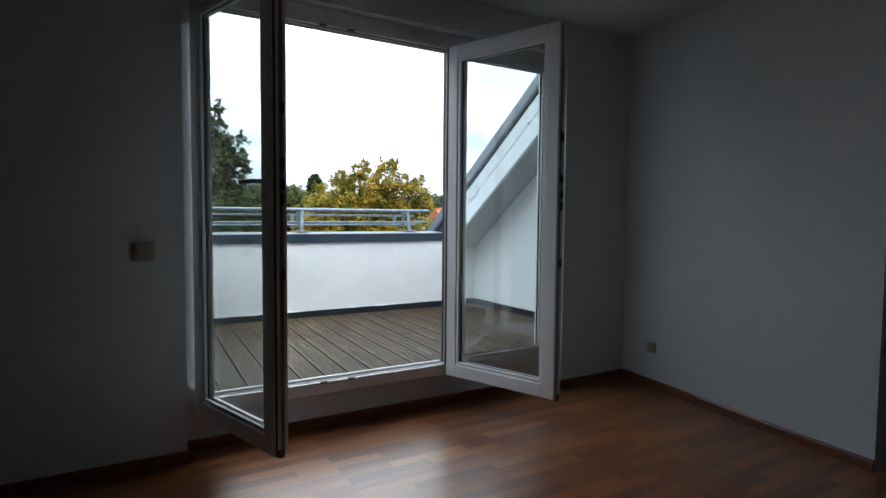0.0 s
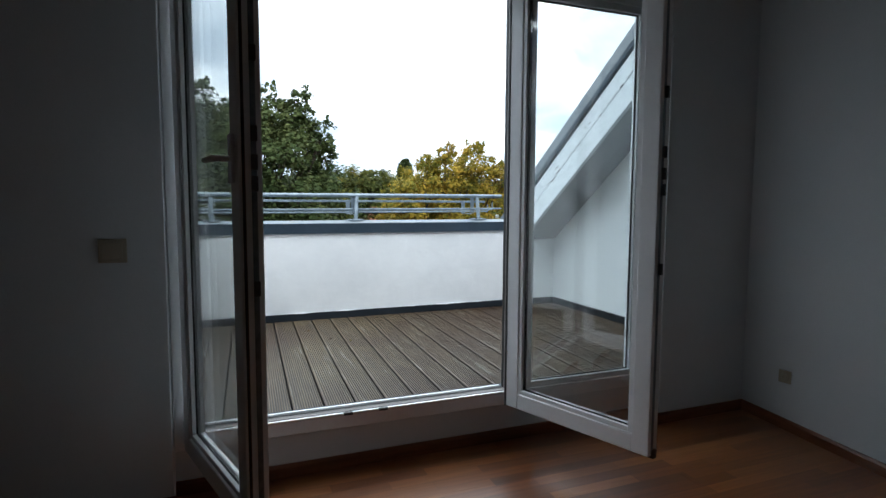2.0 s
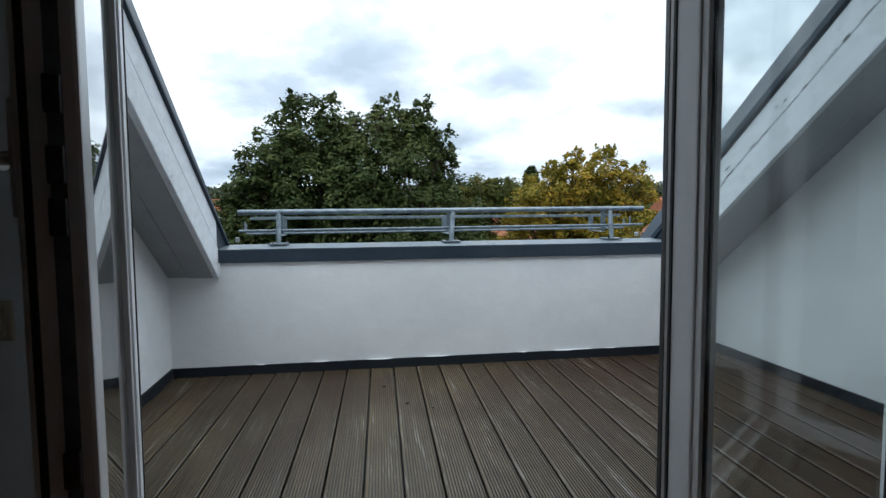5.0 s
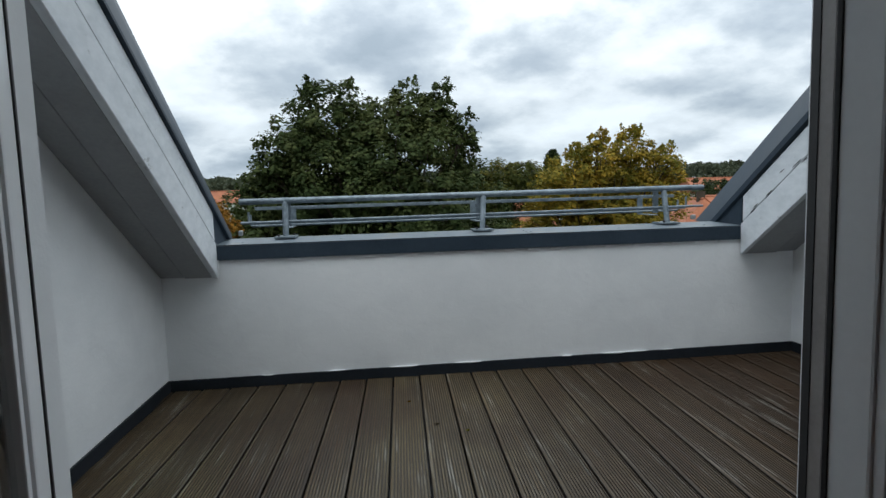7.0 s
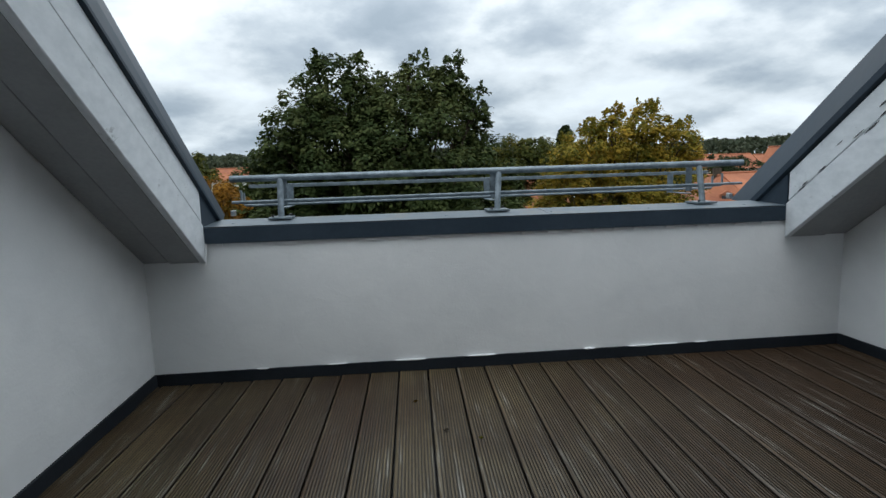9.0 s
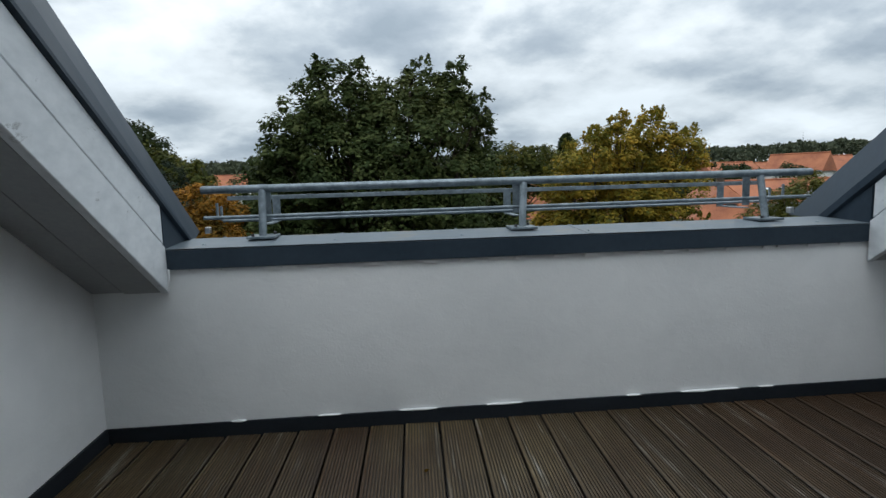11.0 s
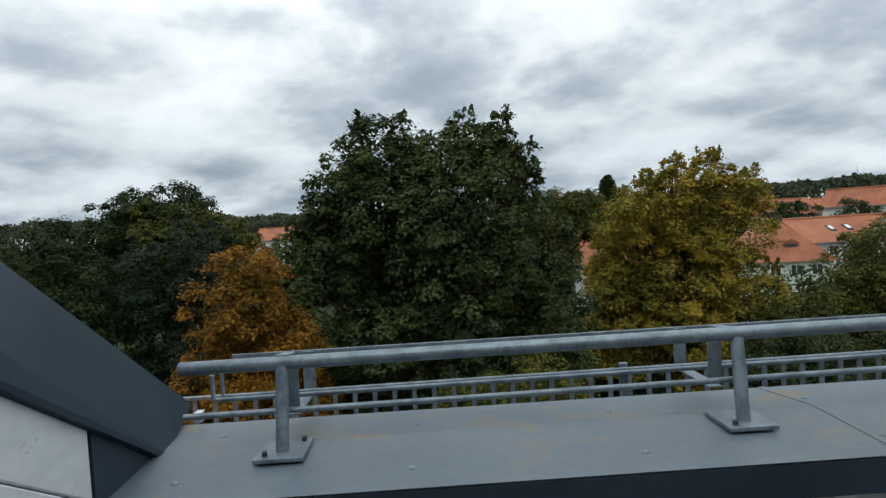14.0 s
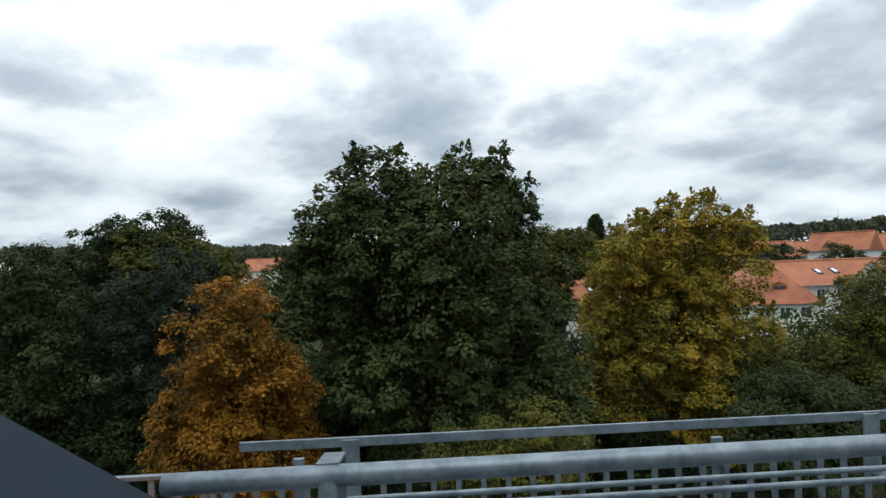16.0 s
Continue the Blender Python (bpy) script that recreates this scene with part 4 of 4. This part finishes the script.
BIG = [(-0.6, 4.3, 1.4), (3.1, 4.2, 1.4), (1.2, 3.4, 1.4), (-1.8, 3.6, 0.85), (4.3, 3.2, 1.0), (0.0, 2.6, 2.1), (2.8, 2.1, 2.2), (-2.3, 1.2, 1.3), (-1.1, 0.5, 2.0), (1.6, 0.0, 2.6), (4.4, 0.1, 2.1), (5.6, -1.4, 1.6), (-3.2, -0.2, 1.2), (-0.8, -2.2, 1.9), (2.1, -3.0, 2.5), (4.9, -3.5, 1.9), (6.4, -3.2, 0.9), (0.3, 5.1, 0.7), (3.9, 5.0, 0.6), (-1.3, 5.3, 0.4), (2.4, 5.3, 0.4), (-2.6, 2.2, 0.65), (-2.7, 2.6, 0.8), (-3.4, 1.7, 0.85), (-3.9, 0.8, 0.9), (-3.9, -0.5, 1.0), (-2.4, 3.6, 0.45), (3.8, 4.5, 0.75), (1.3, 4.6, 0.6), (4.9, 3.9, 0.5), (5.1, 2.3, 0.8)]
ORANGE = [(-4.2, 0.5, 0.9), (-4.8, -0.5, 1.1), (-3.6, -0.9, 1.1), (-5.5, -1.9, 1.1), (-4.0, -2.5, 1.4), (-6.3, -2.7, 0.7), (-2.8, -2.1, 0.7), (-5.2, -3.8, 1.4), (-3.4, -4.0, 1.1), (-6.6, -3.7, 0.7)]
YELLOW = [(12.6, 2.9, 0.9), (14.7, 3.2, 1.0), (16.2, 2.3, 1.0), (11.2, 1.9, 1.3), (10.2, 0.9, 0.95), (13.4, 1.3, 2.0), (15.3, 0.2, 2.0), (11.1, -0.8, 2.1), (10.0, -1.8, 1.15), (13.2, -2.4, 2.8), (16.0, -2.6, 1.7), (10.4, -4.2, 2.1), (14.5, -5.2, 2.5), (12.5, 3.7, 0.35), (14.8, 4.1, 0.35), (16.4, 3.0, 0.4)]
LEFT_A = [(-15.3, 3.6, 1.2), (-12.6, 3.5, 1.4), (-16.5, 2.4, 1.7), (-14.2, 1.7, 2.1), (-18.3, 1.2, 1.8), (-11.8, 2.8, 1.1), (-15.5, -1.0, 2.6), (-12.5, -1.0, 2.4), (-18.5, -1.5, 2.4)]
PINE = [(-9.1, 1.4, 1.2), (-10.6, 0.2, 1.3), (-8.5, -0.3, 1.3), (-11.7, -1.1, 1.4), (-9.7, -2.4, 1.8), (-11.1, -4.0, 1.6), (-8.0, -3.6, 1.5), (-9.0, -5.5, 1.6)]
LEFT_B = [(-14.0, 2.0, 1.0), (-13.6, 0.5, 1.4), (-14.8, -0.7, 1.4), (-12.6, -1.7, 1.6), (-14.0, -3.3, 1.9), (-11.8, -3.8, 1.6), (-14.9, -5.0, 1.6), (-12.4, -5.5, 1.5), (-16.8, 1.4, 1.5), (-17.0, -1.5, 2.2), (-10.2, -5.5, 1.5), (-17.0, -4.5, 2.0)]
LEFT_YELLOW = [(-13.1, 2.5, 1.3), (-11.0, 2.8, 1.1), (-11.7, 1.4, 1.5), (-9.0, 1.8, 1.1), (-10.5, -0.5, 1.8)]
RIGHT_A = [(18.3, -0.1, 1.1), (19.3, 0.1, 1.0), (17.4, -1.7, 1.3), (18.9, -2.4, 1.6), (15.9, -3.0, 1.3), (17.5, -4.1, 1.8), (15.2, -3.8, 1.0), (19.7, -1.2, 1.3), (20.2, -4.3, 2.1), (22.0, -2.5, 2.0)]
RIGHT_B = [(12.5, -2.9, 0.9), (12.1, -3.8, 1.0), (13.8, -3.2, 1.0), (15.0, -3.6, 1.1), (11.2, -4.4, 0.9), (13.0, -4.9, 1.4)]
MID = [(14.2, 3.1, 2.2), (16.4, 2.5, 2.2), (12.4, 2.1, 1.7), (18.5, 2.0, 2.2), (13.5, -0.5, 2.5), (10.0, 1.5, 2.0)]
LOW = [(3.0, -3.3, 0.9), (4.2, -2.7, 0.6), (2.0, -3.5, 0.8), (4.8, -3.8, 0.8), (3.4, -4.6, 1.2)]

make_tree("large dark green broadleaf tree with uneven crown", (1.5, 26.6), BIG, 26.0, 2.4, 170000, 0.15, LEAF_GREEN, 1, 0.36, clump=0.52, fork=-4.5, sprigs=2)
make_tree("rust-orange autumn chestnut tree", (-4.6, 22.6), ORANGE, 22.0, 1.6, 80000, 0.10, LEAF_ORANGE, 2, 0.2, clump=0.38, fork=-5.5)
make_tree("tall yellowing broadleaf tree with upright sprigs", (13.2, 31.6), YELLOW, 31.0, 2.2, 140000, 0.14, LEAF_YELLOW, 3, 0.3, clump=0.5, fork=-5.0, sprigs=5)
make_tree("tall green tree with rounded crown", (-15.0, 36.5), LEFT_A, 36.0, 2.2, 80000, 0.17, LEAF_DARK, 4, 0.32)
make_tree("blue-green pine with soft needles", (-9.8, 29.5), PINE, 29.0, 1.6, 80000, 0.10, LEAF_PINE, 5, 0.24)
make_tree("dense mixed green tree", (-13.8, 27.5), LEFT_B, 27.0, 1.8, 80000, 0.13, LEAF_DARK, 6, 0.28)
make_tree("yellow-green tree behind the pine", (-10.6, 35.2), LEFT_YELLOW, 34.5, 2.0, 30000, 0.20, LEAF_MIXED, 7, 0.25)
make_tree("green broadleaf tree turning yellow", (18.2, 26.5), RIGHT_A, 26.0, 1.6, 60000, 0.12, LEAF_MIXED, 8, 0.22, fork=-5.5)
make_tree("low green bushy tree", (13.0, 22.5), RIGHT_B, 22.0, 1.2, 40000, 0.10, LEAF_DARK, 9, 0.16, fork=-6)
make_tree("olive green tree in the middle distance", (14.5, 61.0), MID, 60.0, 3.0, 30000, 0.28, LEAF_MIXED, 10, 0.3, clump=0.9)
# Two dark trees added where there is only canopy shade between the crowns.
BACK = [(-2.8, -1.5, 1.6), (-3.5, -4.0, 2.0), (-1.5, -5.0, 2.0), (-4.5, -6.0, 2.0), (-2.5, -7.0, 2.0)]
BACK_EAST = [(7.6, -2.6, 1.6), (8.4, -4.8, 2.0), (7.0, -6.2, 2.0), (9.5, -6.8, 2.2)]
make_tree("dark green tree added behind the orange one to fill a shaded gap", (-3.0, 33.5), BACK, 33.0, 1.6, 36000, 0.17, LEAF_DARK, 13, 0.22, fork=-6.0)
make_tree("dark green tree added between the two tall trees to fill a shaded gap", (8.2, 35.5), BACK_EAST, 35.0, 1.6, 30000, 0.17, LEAF_DARK, 14, 0.2, fork=-6.0)
make_tree("low bright green tree under the large one", (3.3, 20.4), LOW, 20.0, 1.0, 22000, 0.09, LEAF_MIXED, 11, 0.12, fork=-6.5)


def build_poplar():
    rng = np.random.default_rng(21)
    tree = thing("poplar_tree", "slender dark poplar on the far skyline", "tree", "", (65.0, 200.0, GROUND_Z))
    h = rng.uniform(0, 1, 4000)
    w = 3.0 * np.sin(np.clip(h, 0.02, 0.98) ** 1.3 * math.pi) ** 0.4 * rng.choice([0.75, 1.0, 1.0, 1.2], 4000)
    ang = rng.uniform(0, 2 * math.pi, 4000)
    rr = w * np.sqrt(rng.uniform(0.2, 1, 4000))
    crown = leaf_mesh("crown", np.stack([rr * np.cos(ang), rr * np.sin(ang), 6 + h * 20.5], 1), 1.0, LEAF_DARK, rng)
    crown.parent = tree
    part("trunk", tube(bmesh.new(), [(0, 0, 0), (0, 0, 24)], [0.5, 0.1], 8), BARK, tree)


build_poplar()


def build_mast():
    mast = thing("radio_mast", "thin lattice radio mast on the far skyline", "mast", "", (311.5, 400.0, GROUND_Z))
    for dx, dy in ((-0.6, -0.4), (0.6, -0.4), (0.0, 0.6)):
        part("leg", tube(bmesh.new(), [(dx * 2.0, dy * 2.0, 0), (dx * 0.3, dy * 0.3, 36)], 0.10, 6), GALV, mast)
    for k in range(8):
        zz = 2 + 4 * k
        part("brace", tube(bmesh.new(), [(-1.0 + 0.1 * k, -0.7 + 0.08 * k, zz), (1.0 - 0.1 * k, -0.7 + 0.08 * k, zz + 3.5)], 0.07, 5), GALV, mast)
    part("antenna", tube(bmesh.new(), [(0, 0, 36), (0, 0, 40)], 0.1, 6), GALV, mast)


build_mast()


def build_woods():
    """Belts of far woodland, uncountable."""
    rng = np.random.default_rng(33)
    for nm, lab, y0, y1, n, top, size, mat in (
            ("far_woods", "dark woodland ridge on the horizon, haze painted into its leaf colour", 260, 420, 60000, 13.5, 2.2, LEAF_HAZED),
            ("middle_woods", "olive green trees between the houses", 85, 190, 70000, 2.0, 0.6, LEAF_MIXED),
            ("near_bushes", "dark green undergrowth between the garden trees", 30, 58, 110000, -4.2, 0.3, LEAF_DARK)):
        k = 900
        cy = rng.uniform(y0, y1, k)
        cx = rng.uniform(-1.15, 1.35, k) * cy
        if nm == "middle_woods":
            open_side = (cx / cy > 0.5) & (cy < 132)
            cy = np.where(open_side, rng.uniform(132, 190, k), cy)
        crown_r = (y1 - y0) * 0.02 + rng.uniform(1.5, 4.5, k)
        cz = top - crown_r + rng.normal(0, 1.0, k) + 1.5 * np.sin(cx * 0.02)
        if nm == "far_woods":
            cz = 1.6 + 0.041 * np.hypot(cx, cy) - crown_r + rng.normal(0, 0.8, k) + 0.9 * np.sin(cx * 0.03)
        if nm == "near_bushes":
            cz = cz - rng.uniform(0, 4, k)
        per = n // k
        d = rng.normal(size=(k, per, 3))
        d /= np.linalg.norm(d, axis=2)[:, :, None]
        d[:, :, 2] = np.abs(d[:, :, 2]) * 1.0 - 0.25
        pts = np.stack([cx, cy, cz], 1)[:, None, :] + d * crown_r[:, None, None] * rng.uniform(0.75, 1.05, (k, per, 1))
        low = rng.uniform(0, 1, (k, per // 3))
        stem = np.stack([np.repeat(cx[:, None], per // 3, 1) + rng.normal(0, 1, (k, per // 3)) * crown_r[:, None] * 0.6,
                         np.repeat(cy[:, None], per // 3, 1) + rng.normal(0, 1, (k, per // 3)) * crown_r[:, None] * 0.4,
                         GROUND_Z + low * (cz[:, None] - GROUND_Z)], 2)
        allp = np.concatenate([pts.reshape(-1, 3), stem.reshape(-1, 3)])
        tagged(leaf_mesh(nm, allp, size, mat, rng), lab, "woods", kind="stuff")


build_woods()


def build_garden_trees():
    """Small trees in the gardens between the two rows of houses."""
    rng = np.random.default_rng(51)
    lobes = [(52 + 5.2 * k + rng.uniform(-1, 1), 98 + rng.uniform(-6, 6), -0.6 + 0.12 * k + rng.uniform(-0.8, 0.8), rng.uniform(1.8, 3.0)) for k in range(11)]
    lobes += [(x + rng.uniform(-1, 1), y, z - 3.5, r * 1.2) for x, y, z, r in lobes]
    pts, face = lobes_to_leaves(lobes, 40000, rng, 0.9)
    tagged(leaf_mesh("garden_trees", pts, 0.4, LEAF_DARK, rng, face), "dark green garden trees between the house rows", "trees", kind="stuff")


build_garden_trees()


def build_house(label, at, rz, length, depth, eave, ridge, wall_mat, windows_front, windows_side, dormers=(), hip=0.0, gable=None, base=None):
    """A house with its long front along local x at y = 0, facing -y; z from the ground."""
    house = thing("house", label, "house", "red-roofed houses", at, rz)
    part("wall", boxed(0, length, 0, depth, 0, eave), wall_mat, house)
    bm = bmesh.new()
    o = 0.45
    zb, zt = eave - 0.1, ridge
    h = hip
    v = [bm.verts.new(p) for p in ((-o, -o, zb), (length + o, -o, zb), (length + o, depth + o, zb), (-o, depth + o, zb), (-o + h, depth / 2, zt), (length + o - h, depth / 2, zt))]
    for f in ((0, 1, 5, 4), (2, 3, 4, 5), (3, 0, 4), (1, 2, 5), (3, 2, 1, 0)):
        bm.faces.new([v[i] for i in f])
    part("roof", bm, TILE_RED, house, "red clay tile roof")
    part("ridge_tiles", tube(bmesh.new(), [(-o + h, depth / 2, zt), (length + o - h, depth / 2, zt)], 0.16, 8), TILE_RED, house)
    part("eaves_gutter", boxed(-o, length + o, -o - 0.12, -o, zb - 0.02, zb + 0.12), GALV, house)
    if not hip:
        for x in (0.0, length):
            e = 0.02 if x else -0.02
            bm = prism(bmesh.new(), [(0.05, eave - 0.1), (depth - 0.05, eave - 0.1), (depth / 2, ridge - 0.35)], "x", x, x + e)
            part("gable", bm, wall_mat, house)

    def window(x, z, w, hh, side=False):
        if side:
            win = part("window", boxed(-0.05, 0.02, x - w / 2, x + w / 2, z, z + hh), PVC, house, "white framed window")
            part("pane", boxed(-0.07, -0.05, x - w / 2 + 0.09, x - 0.04, z + 0.09, z + hh - 0.09), DARK_PANE, win)
            part("pane", boxed(-0.07, -0.05, x + 0.04, x + w / 2 - 0.09, z + 0.09, z + hh - 0.09), DARK_PANE, win)
        else:
            win = part("window", boxed(x - w / 2, x + w / 2, -0.05, 0.02, z, z + hh), PVC, house, "white framed window")
            part("pane", boxed(x - w / 2 + 0.09, x - 0.04, -0.07, -0.05, z + 0.09, z + hh - 0.09), DARK_PANE, win)
            part("pane", boxed(x + 0.04, x + w / 2 - 0.09, -0.07, -0.05, z + 0.09, z + hh - 0.09), DARK_PANE, win)
            part("sill", boxed(x - w / 2 - 0.06, x + w / 2 + 0.06, -0.14, 0.0, z - 0.07, z), FLASHING, win)
    for x, z, w, hh in windows_front:
        window(x, z, w, hh)
    for x, z, w, hh in windows_side:
        window(x, z, w, hh, True)
    rise = (zt - zb) / (depth / 2 + o)
    for x, up in dormers:
        y = up / rise - o
        d = part("roof_window", bm_tilted(x, y, zb + up, rise), FLASHING, house, "small roof window")
        # White plastic colour stands for the sky reflected in this pane.
        part("pane", bm_tilted(x, y, zb + up + 0.05, rise, 0.6), PVC, d, "pane painted white for the sky's reflection")
    if gable:
        x, w, hh = gable
        bm = prism(bmesh.new(), [(x - w / 2, eave), (x + w / 2, eave), (x + w / 2, eave + hh * 0.45), (x, eave + hh), (x - w / 2, eave + hh * 0.45)], "y", -0.1, depth / 2)
        part("cross_gable", bm, wall_mat, house, "white cross gable")
        bm = bmesh.new()
        for s in (-1, 1):
            prism(bm, [(x, eave + hh + 0.02), (x, eave + hh + 0.2), (x + s * (w / 2 + 0.25), eave + hh * 0.45 - 0.05), (x + s * (w / 2 + 0.25), eave + hh * 0.45 - 0.22)], "y", -0.35, depth / 2)
        part("gable_roof", bm, TILE_RED, house)
        win = part("window", boxed(x - 0.5, x + 0.5, -0.16, -0.09, eave + 0.3, eave + 1.3), PVC, house, "white framed window")
        part("pane", boxed(x - 0.42, x + 0.42, -0.18, -0.16, eave + 0.38, eave + 1.22), DARK_PANE, win)
    return house


def bm_tilted(x, y, z, rise, size=1.0):
    bm = bmesh.new()
    w, l = 0.35 * size, 0.5 * size
    prism(bm, [(y - l, z - l * rise), (y + l, z + l * rise), (y + l, z + l * rise + 0.12), (y - l, z - l * rise + 0.12)], "x", x - w, x + w)
    return bm


near = build_house("pale green house end with hipped red tile roof and dormer", (42.5, 60.7, GROUND_Z), 76, 13.0, 7.6, 6.1, 10.0, HOUSE_WALL_GREEN,
                   [], [(1.5, 4.55, 1.1, 1.15), (3.45, 4.55, 1.1, 1.15), (5.4, 4.55, 1.1, 1.15), (1.5, 1.6, 1.1, 1.3), (3.45, 1.6, 1.1, 1.3), (5.4, 1.6, 1.1, 1.3)], hip=3.2)
dormer = part("dormer", prism(bmesh.new(), [(2.7, 7.1), (4.5, 7.1), (4.35, 7.95), (3.6, 8.35), (2.85, 7.95)], "x", 0.75, 3.4), TILE_RED, near, "small hipped dormer")
part("pane", boxed(0.70, 0.74, 3.0, 4.2, 7.2, 7.8), DARK_PANE, dormer)
part("chimney", boxed(3.6, 4.3, 3.4, 4.2, 9.4, 10.9), BARK, near, "dark brick chimney")
build_house("long white house with red tile roof, roof windows and cross gable", (44.2, 66.0, GROUND_Z), 6, 24.0, 9.0, 7.5, 10.2, HOUSE_WALL,
            [(2.4 + 2.6 * i, 5.9, 1.1, 1.2) for i in range(8)] + [(2.4 + 2.6 * i, 2.8, 1.1, 1.3) for i in range(8)], [], [(4.2, 1.5), (6.4, 1.5), (12.5, 1.5), (15.0, 1.5)], gable=(8.9, 3.6, 2.4))
build_house("white house with steep red roof behind the yellow tree", (18.2, 70.0, GROUND_Z), -20, 9.0, 8.0, 6.3, 10.3, HOUSE_WALL,
            [(2.0, 4.4, 1.0, 1.2), (4.6, 4.4, 1.0, 1.2), (7.0, 4.4, 1.0, 1.2)], [], [(3.0, 1.6), (5.5, 1.6)])
build_house("distant terraced house with red roof", (68.0, 112.0, GROUND_Z), 4, 11.0, 9.0, 10.3, 13.4, HOUSE_WALL, [(2.0, 8.2, 1.2, 1.3), (5.0, 8.2, 1.2, 1.3), (8.0, 8.2, 1.2, 1.3)], [])
build_house("distant house with white gable and red roof", (77.6, 111.0, GROUND_Z), -60, 10.0, 6.0, 11.2, 14.6, HOUSE_WALL, [(2.5, 8.5, 1.2, 1.3), (6.5, 8.5, 1.2, 1.3)], [])
build_house("distant low red-roofed house", (81.0, 114.0, GROUND_Z), 2, 9.0, 9.0, 10.2, 13.2, HOUSE_WALL, [(2.5, 8.2, 1.2, 1.3), (6.0, 8.2, 1.2, 1.3)], [])
build_house("distant red-roofed house at the wood's edge", (91.0, 116.0, GROUND_Z), 2, 14.0, 9.0, 11.0, 14.4, HOUSE_WALL, [(2.5, 9.0, 1.2, 1.3), (6.0, 9.0, 1.2, 1.3)], [])
build_house("distant white house with red roof among trees", (-40.5, 140.0, GROUND_Z), -8, 9.0, 8.0, 11.0, 13.9, HOUSE_WALL, [(2.0, 9.0, 1.3, 1.3), (5.5, 9.0, 1.3, 1.3)], [])


# ---- small things on the deck ----
def build_fallen_leaf(name, label, x, y, size, mat, turn):
    bm = bmesh.new()
    n = 12
    ring = []
    for k in range(n):
        a = 2 * math.pi * k / n
        r = size * (1.0 if k % 2 else 0.62) * (1.25 if k in (0, 1, n - 1) else 1.0)
        ring.append(bm.verts.new((r * math.cos(a), 0.7 * r * math.sin(a), 0.002 + 0.006 * abs(math.sin(a * 1.5)))))
    mid = bm.verts.new((0, 0, 0.001))
    for k in range(n):
        bm.faces.new((mid, ring[k], ring[(k + 1) % n]))
    bmesh.ops.solidify(bm, geom=bm.faces[:], thickness=0.0008)
    ob = link(name, bm, mat)
    ob.matrix_basis = pose(x, y, DECK_Z + 0.001, 0, 0, turn)
    tagged(ob, label, "leaf")


build_fallen_leaf("fallen_leaf", "small orange leaf lying on the deck", 1.43, 5.244, 0.012, LEAF_ORANGE, 30)
build_fallen_leaf("fallen_leaf", "small pale leaf lying on the deck", 1.656, 4.868, 0.012, LEAF_YELLOW, 100)
# A dark knot of the board, added here with the leaf shape.
build_fallen_leaf("fallen_leaf", "dark knot in a deck board, added as a leaf-shaped scrap", 1.532, 4.953, 0.012, BARK, 10)


# ---- deck boards and floor planks ----
def build_deck():
    """Grooved boards, laid two degrees askew to the parapet."""
    pitch, gap, x_gap, y_ref, askew = 0.1445, 0.009, 1.368, 5.65, 2.5
    w = pitch - gap
    n = 11
    prof = [(0.0, -0.04), (0.0, -0.003)]
    g = (w - 0.012) / n
    for k in range(n):
        a = 0.006 + g * k
        prof += [(a, 0.0), (a + g * 0.5, 0.0), (a + g * 0.58, -0.0045), (a + g * 0.92, -0.0045)]
    prof += [(w - 0.006, 0.0), (w, -0.003), (w, -0.04)]
    bm = prism(bmesh.new(), prof, "y", OUT_Y + 0.055 - y_ref, PARA_Y - 0.016 - y_ref)
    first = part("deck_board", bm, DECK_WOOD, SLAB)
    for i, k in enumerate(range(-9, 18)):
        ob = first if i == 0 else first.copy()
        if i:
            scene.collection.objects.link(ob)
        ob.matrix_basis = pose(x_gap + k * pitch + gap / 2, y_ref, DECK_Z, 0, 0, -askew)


build_deck()


def build_planks():
    rng = random.Random(8)
    length, width = 1.285, 0.1935
    mesh = boxed(0, length - 0.0006, 0, width - 0.0006, -0.008, 0.0)
    first = part("plank", mesh, FLOOR_WOOD, FLOOR)
    row, n = 0, 0
    y = RECESS_Y - width
    while y > BACK_Y and n < 300:
        x = LEFT_X - rng.uniform(0.0, length)
        while x < 4.2:
            xa, xb = max(x, LEFT_X), min(x + length, 4.2)
            if xb - xa > 0.02 and n < 300:
                ob = first if n == 0 else first.copy()
                if n:
                    scene.collection.objects.link(ob)
                ob.matrix_basis = Matrix.LocRotScale((xa, y, 0), None, ((xb - xa) / length, 1, 1))
                n += 1
            x += length
        y -= width


build_planks()
